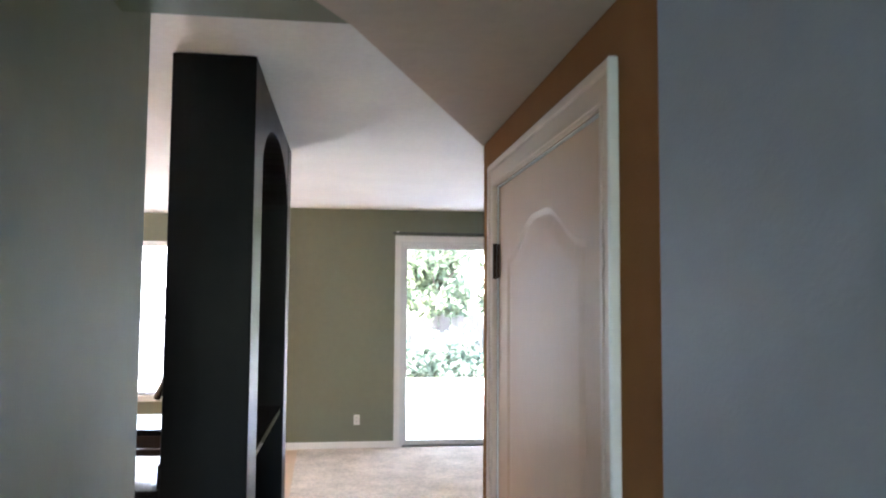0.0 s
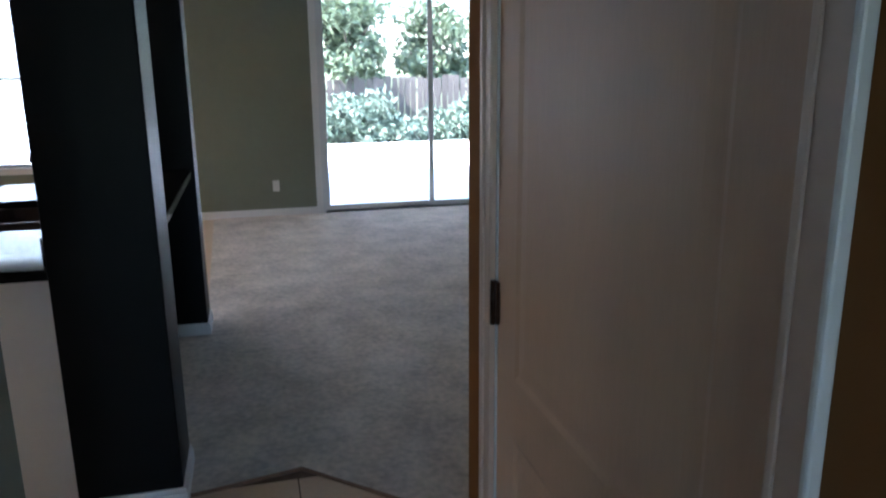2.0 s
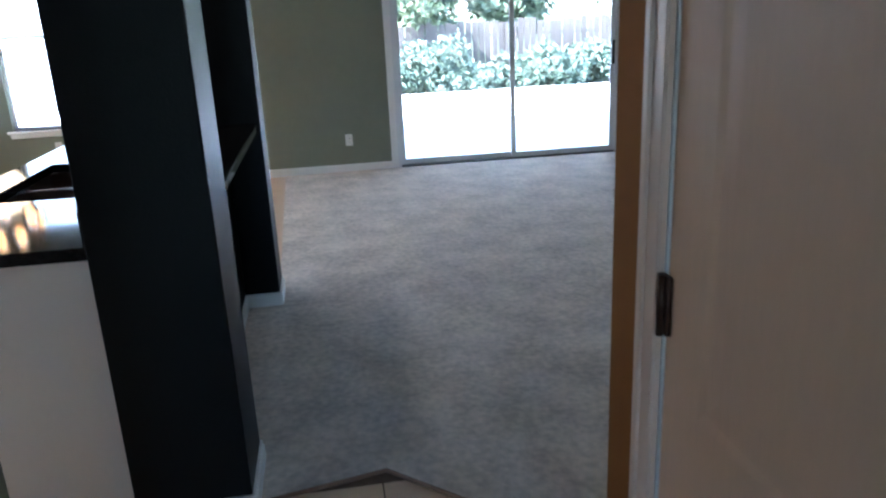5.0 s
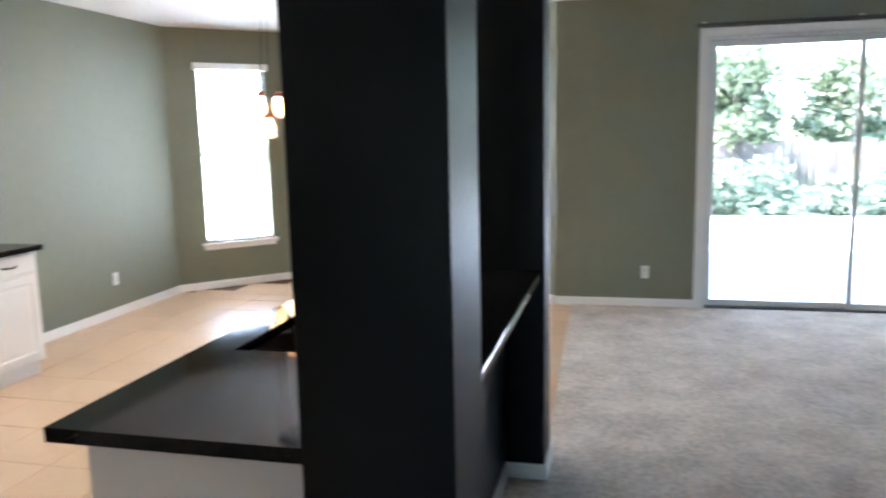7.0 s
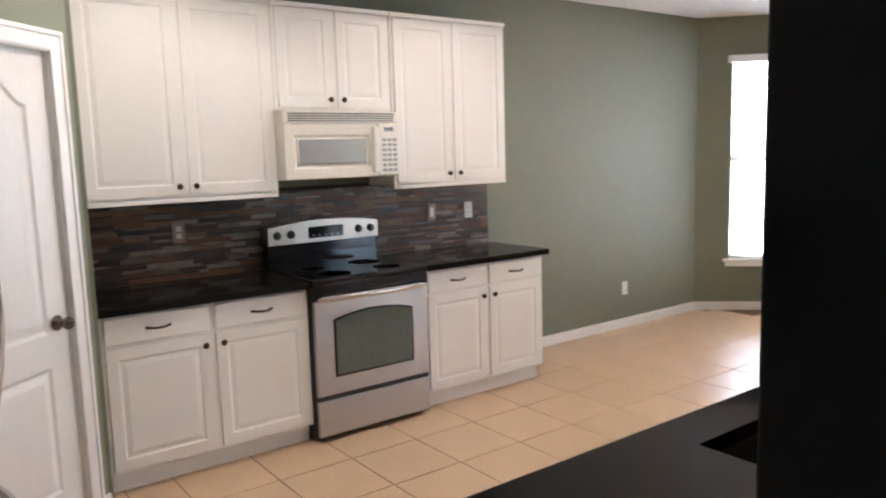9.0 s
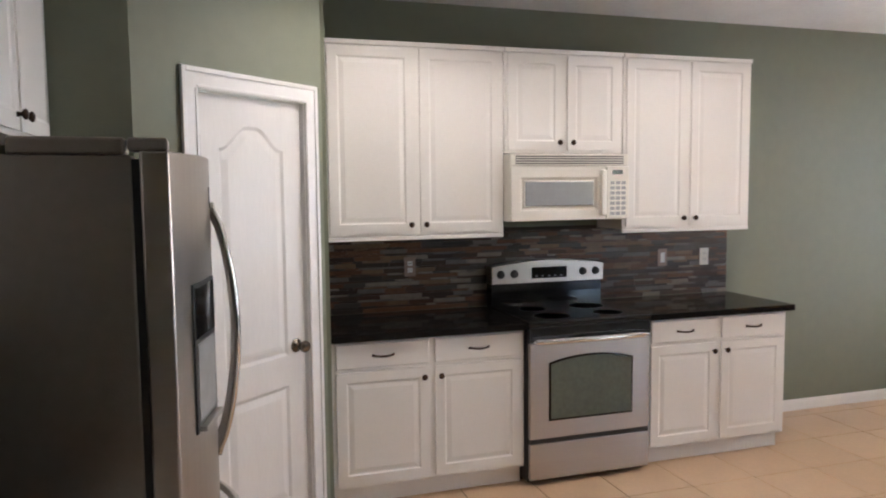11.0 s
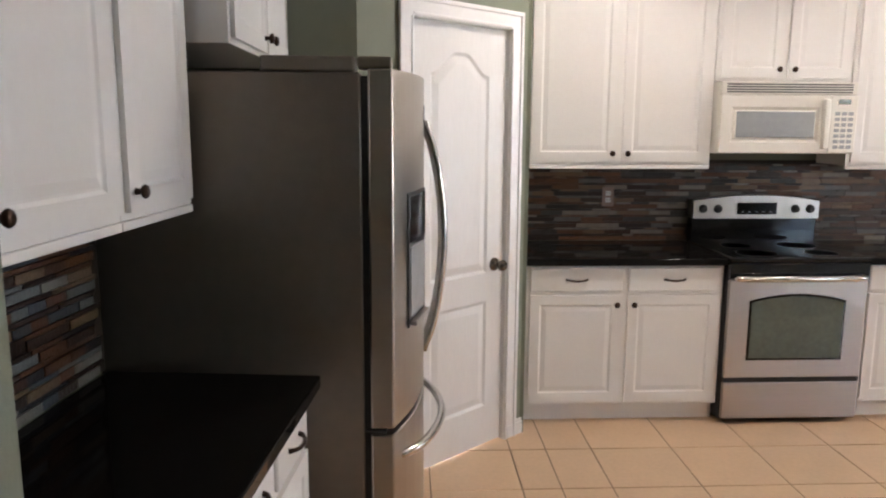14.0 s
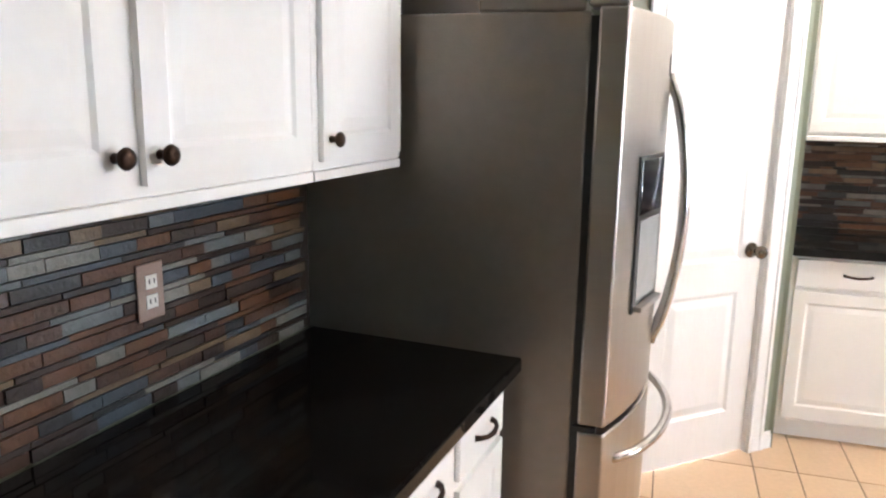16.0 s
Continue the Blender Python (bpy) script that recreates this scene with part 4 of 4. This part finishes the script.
# ---- nook chandelier ----
CHX, CHY = 2.0, 3.05
chand = thing("chandelier", pose(CHX, CHY, 0), "cluster of glass jar pendants with warm filament bulbs", "chandelier")
part("canopy", lathe(B(), [(0.02, 2.70), (0.255, 2.708), (0.272, 2.72), (0.265, 2.738)], Matrix.Identity(4), 28), BRONZE, chand, "dark bronze ceiling canopy")
rnd = random.Random(11)
for k in range(7):
    a = 2 * math.pi * k / 7 + 0.3
    rr = (0.05, 0.30, 0.24, 0.30, 0.20, 0.30, 0.26)[k]
    x, y = rr * math.cos(a), rr * math.sin(a)
    z = (1.98, 1.90, 1.78, 1.95, 1.77, 1.92, 1.78)[k]
    j = part("jar", lathe(B(), [(0.040, z - 0.17), (0.055, z - 0.162), (0.056, z - 0.05), (0.052, z - 0.025), (0.038, z - 0.012), (0.036, z)], Matrix.Translation((x, y, 0)), 18), JAR, chand, "clear glass jar shade")
    part("lid", lathe(B(), [(0.037, z - 0.012), (0.038, z + 0.006), (0.030, z + 0.014), (0.012, z + 0.03)], Matrix.Translation((x, y, 0)), 16), COPPER, j, "dark copper jar lid")
    part("bulb", lathe(B(), [(0.008, z - 0.02), (0.020, z - 0.06), (0.029, z - 0.095), (0.018, z - 0.135)], Matrix.Translation((x, y, 0)), 12), BULB, j, "glowing filament bulb")
    part("cord", tube(B(), [(x, y, z + 0.03), (x * 0.92, y * 0.92, 2.3), (x * 0.84, y * 0.84, 2.706)], 0.003, 5), CABLE, chand)
lamp = new("chandelier_lamp", bpy.data.lights.new("chandelier_lamp", "POINT"))
lamp.data.energy, lamp.data.color, lamp.data.shadow_soft_size = 1.2, (1, 0.68, 0.38), 0.18
lamp.location = (CHX, CHY, 1.52)


def can_light(x, y, watts):
    """A recessed ceiling lamp with its trim ring."""
    r = thing("recessed_light", pose(x, y, H), "lit recessed ceiling light with white trim", "ceiling light", "recessed lights")
    bm = B()
    lathe(bm, [(0.070, -0.001), (0.098, -0.002), (0.098, -0.008), (0.074, -0.010)], Matrix.Identity(4), 28)
    part("trim_ring", bm, TRIM, r)
    part("lens", lathe(B(), [(0.069, -0.012), (0.066, -0.014), (0.01, -0.015)], Matrix.Identity(4), 24), CANGLOW, r)
    sp = new("recessed_lamp", bpy.data.lights.new("recessed_lamp", "SPOT"))
    sp.data.energy, sp.data.spot_size, sp.data.spot_blend, sp.data.color = watts, radians(166), 0.5, (1.0, 0.90, 0.76)
    sp.data.shadow_soft_size = 0.06
    sp.location = (x, y, H - 0.03)
    return r


can_light(1.25, -0.60, 5.0)
can_light(1.25, 1.10, 3.8)
can_light(3.12, 0.83, 2.5)

# ---- outside ----
fence = thing("fence", Matrix.Translation((0, 0, 0)), "weathered grey wooden board fence behind the patio", "fence")
bme = [mesh_of("board", box(B(), -0.068, 0.068, -0.01, 0.01, -0.2, 1.30 + d, 0.004), WOOD) for d in (0, 0.03, -0.04)]
rnd = random.Random(3)
for k in range(110):
    o = new("board", rnd.choice(bme))
    o.parent = fence
    o.matrix_local = pose(-1.0 + k * 0.15, 13.8 + 0.01 * rnd.random(), 0, 0, rnd.uniform(-0.5, 0.5), 0)
for z in (0.3, 1.0):
    part("rail", box(B(), -1.1, 15.6, 13.83, 13.87, z - 0.04, z + 0.04), WOOD, fence)


def leaves(bm, centre, size, count, leaf, rnd):
    """A clump of small bent leaves scattered through a lumpy body."""
    for _ in range(count):
        d = Vector((rnd.gauss(0, 1), rnd.gauss(0, 1), rnd.gauss(0, 1))).normalized() * rnd.random() ** 0.4
        p = Vector(centre) + Vector((d.x * size[0], d.y * size[1], d.z * size[2]))
        m = Matrix.Translation(p) @ Euler((rnd.uniform(-1.2, 1.2), rnd.uniform(-1.2, 1.2), rnd.uniform(0, 6.3))).to_matrix().to_4x4()
        s = leaf * rnd.uniform(0.6, 1.4)
        v = [bm.verts.new(m @ Vector(q)) for q in ((-s, 0, 0), (0, -s * 0.42, s * 0.12), (s, 0, -s * 0.1), (0, s * 0.42, s * 0.12))]
        bm.faces.new((v[0], v[1], v[2]))
        bm.faces.new((v[0], v[2], v[3]))


rnd = random.Random(21)
for k in range(11):
    x = 0.6 + k * 0.98 + rnd.uniform(-0.2, 0.2)
    hgt = rnd.uniform(0.75, 1.0) if 2 < k < 7 else rnd.uniform(0.3, 0.55)
    sh_ = thing("shrub", pose(x, 12.9 + rnd.uniform(-0.2, 0.3), -0.16), "leafy green shrub in front of the fence", "shrub", "shrubs along the fence")
    bm = B()
    for q in range(6):
        leaves(bm, (rnd.uniform(-0.6, 0.6), rnd.uniform(-0.3, 0.3), hgt * rnd.uniform(0.5, 1.3)), (0.45, 0.4, 0.42), 330, 0.075, rnd)
    part("foliage", bm, LEAF, sh_)
    bm = B()
    for q in range(4):
        tube(bm, [(0.05 * q - 0.1, 0, 0), (0.2 * (q - 1.5), 0.1 * (q % 2), hgt)], [0.025, 0.01], 6)
    part("stems", bm, BARK, sh_)
for k, (x, y, hh, s) in enumerate(((3.0, 15.5, 3.4, 1.5), (5.4, 15.2, 3.4, 1.3), (6.9, 14.6, 2.6, 0.9), (9.0, 15.2, 2.4, 0.8), (13.0, 17.0, 4.2, 1.8), (-1.0, 17.0, 4.5, 2.0))):
    tr = thing("tree", pose(x, y, -0.16), "leafy tree behind the fence", "tree", "trees behind the fence")
    bm = B()
    tube(bm, [(0, 0, 0), (0.06, 0.03, hh * 0.35), (0.02, -0.04, hh * 0.7), (0.1, 0, hh)], [0.13, 0.10, 0.07, 0.03], 9)
    for q in range(7):
        a = q * 0.9
        tube(bm, [(0.03, 0, hh * (0.35 + 0.07 * q)), (s * 0.5 * math.cos(a), s * 0.5 * math.sin(a), hh * (0.5 + 0.07 * q)), (s * 0.85 * math.cos(a), s * 0.85 * math.sin(a), hh * (0.55 + 0.08 * q))], [0.05, 0.035, 0.012], 6)
    part("trunk", bm, BARK, tr)
    bm = B()
    for q in range(16):
        a, rr = rnd.uniform(0, 6.3), s * rnd.random() ** 0.5
        leaves(bm, (rr * math.cos(a), rr * math.sin(a), hh * rnd.uniform(0.5, 1.25)), (0.6, 0.6, 0.45), 230, 0.10, rnd)
    part("crown", bm, LEAF2, tr)
bm = B()
box(bm, 2.6, 10.2, SY + 0.14, 7.5, 2.62, 2.78)
structure("lanai_roof", bm, SHINGLE, "pale ceiling of the covered patio", "roof")
for x in (2.7, 10.1):
    bm = B()
    box(bm, x - 0.1, x + 0.1, 7.27, 7.47, -0.05, 2.62, 0.01)
    tagged(part("lanai_post", bm, SHINGLE), "pale square patio post", "post", "patio posts", "structure")
fan = thing("ceiling_fan", pose(5.12, 6.3, 2.62), "dark ceiling fan under the patio roof", "ceiling fan")
part("rod", tube(B(), [(0, 0, 0), (0, 0, -0.14)], 0.014, 8), BRONZE, fan)
part("motor", lathe(B(), [(0.05, -0.13), (0.10, -0.15), (0.11, -0.20), (0.05, -0.24)], Matrix.Identity(4), 18), BRONZE, fan)
for k in range(5):
    bl = part("blade", box(B(), 0.10, 0.60, -0.06, 0.06, -0.182, -0.174, 0.003), BRONZE, fan)
    bl.rotation_euler = (0, 0, 2 * math.pi * k / 5 + 0.2)

# ---- mosaic strips near the fridge ----
bm = B()
box(bm, -0.014, 1.448, 0.0015, 0.004, 0.914, 1.40)
left_splash = structure("backsplash_south", bm, DGROUT, "grouted slate mosaic backsplash over the dark counter", "backsplash")
left_splash.matrix_world = SOUTH
strips = {}
rnd = random.Random(9)
z, hh, thin = 0.916, 0.0265, False
while z < 1.39:
    hh = 0.0135 if thin else 0.0265
    x = 0.046 - 0.04 * rnd.random()
    while x < 1.446:
        ln = rnd.choice((0.13, 0.17, 0.21)) if thin else rnd.choice((0.07, 0.09, 0.115, 0.14))
        key = (ln, rnd.choice((0.006, 0.008, 0.010)), hh)
        if key not in strips:
            strips[key] = mesh_of("stone_strip", box(B(), 0, key[0] - 0.0014, 0, key[1], 0, hh - 0.0018, 0.001), MOSAIC)
        if x >= -0.024 and x + ln < 1.449:
            o = new("stone_strip", strips[key])
            o.parent = left_splash
            o.location = (x, 0.004, z)
        x += ln
    z += hh
    thin = not thin
outlet(SOUTH @ pose(0.575, 0.0135, 1.152, 0, 0, 180), "outlet", PLATEB, "white wall outlet in a brown stone-look plate")

# ---- floor tiles ----
TS = 0.408
full = mesh_of("tile", box(B(), 0.003, TS - 0.003, 0.003, TS - 0.003, -0.012, 0.0, 0.0015), TILE)
cut = B()
floor_ob = bpy.data.objects["floor"]


def lay(x0, x1, y0, y1, gx, gy, skip):
    i0, j0 = math.floor((x0 - gx) / TS), math.floor((y0 - gy) / TS)
    for i in range(i0, math.ceil((x1 - gx) / TS)):
        for j in range(j0, math.ceil((y1 - gy) / TS)):
            a, b = gx + i * TS, gy + j * TS
            ca, cb, cc, cd = max(a, x0), min(a + TS, x1), max(b, y0), min(b + TS, y1)
            if cb - ca < 0.012 or cd - cc < 0.012 or skip((ca + cb) / 2, (cc + cd) / 2):
                continue
            if cb - ca > TS - 0.001 and cd - cc > TS - 0.001:
                o = new("tile", full)
                o.parent = floor_ob
                o.location = (a, b, 0)
            else:
                box(cut, ca + 0.003, cb - 0.003, cc + 0.003, cd - 0.003, -0.012, 0.0)


GX, GY = 0.94, -0.362
lay(0.0, 4.186, -1.0, 4.40, GX, GY, lambda x, y: x < 0.5 and y < 1.75)
lay(0.0, 4.186, 4.40, 5.22, GX, GY, lambda x, y: y - 4.30 > x or (x > 3.2 and y > 4.41 + (3.91 - x)))
lay(0.55, 3.80, -2.55, -1.0, GX, GY, lambda x, y: False)
lay(3.80, 5.03, -6.55, -1.0, 4.622 - 4 * TS, -1.357, lambda x, y: (x > 4.22 and y > -1.02 + 0.21 * (x - 4.22)) or x - 4.64 + y + 0.93 > 0.03)
cp = part("cut_tile", cut, TILE, floor_ob)
tagged(cp, "", "", "", "stuff")
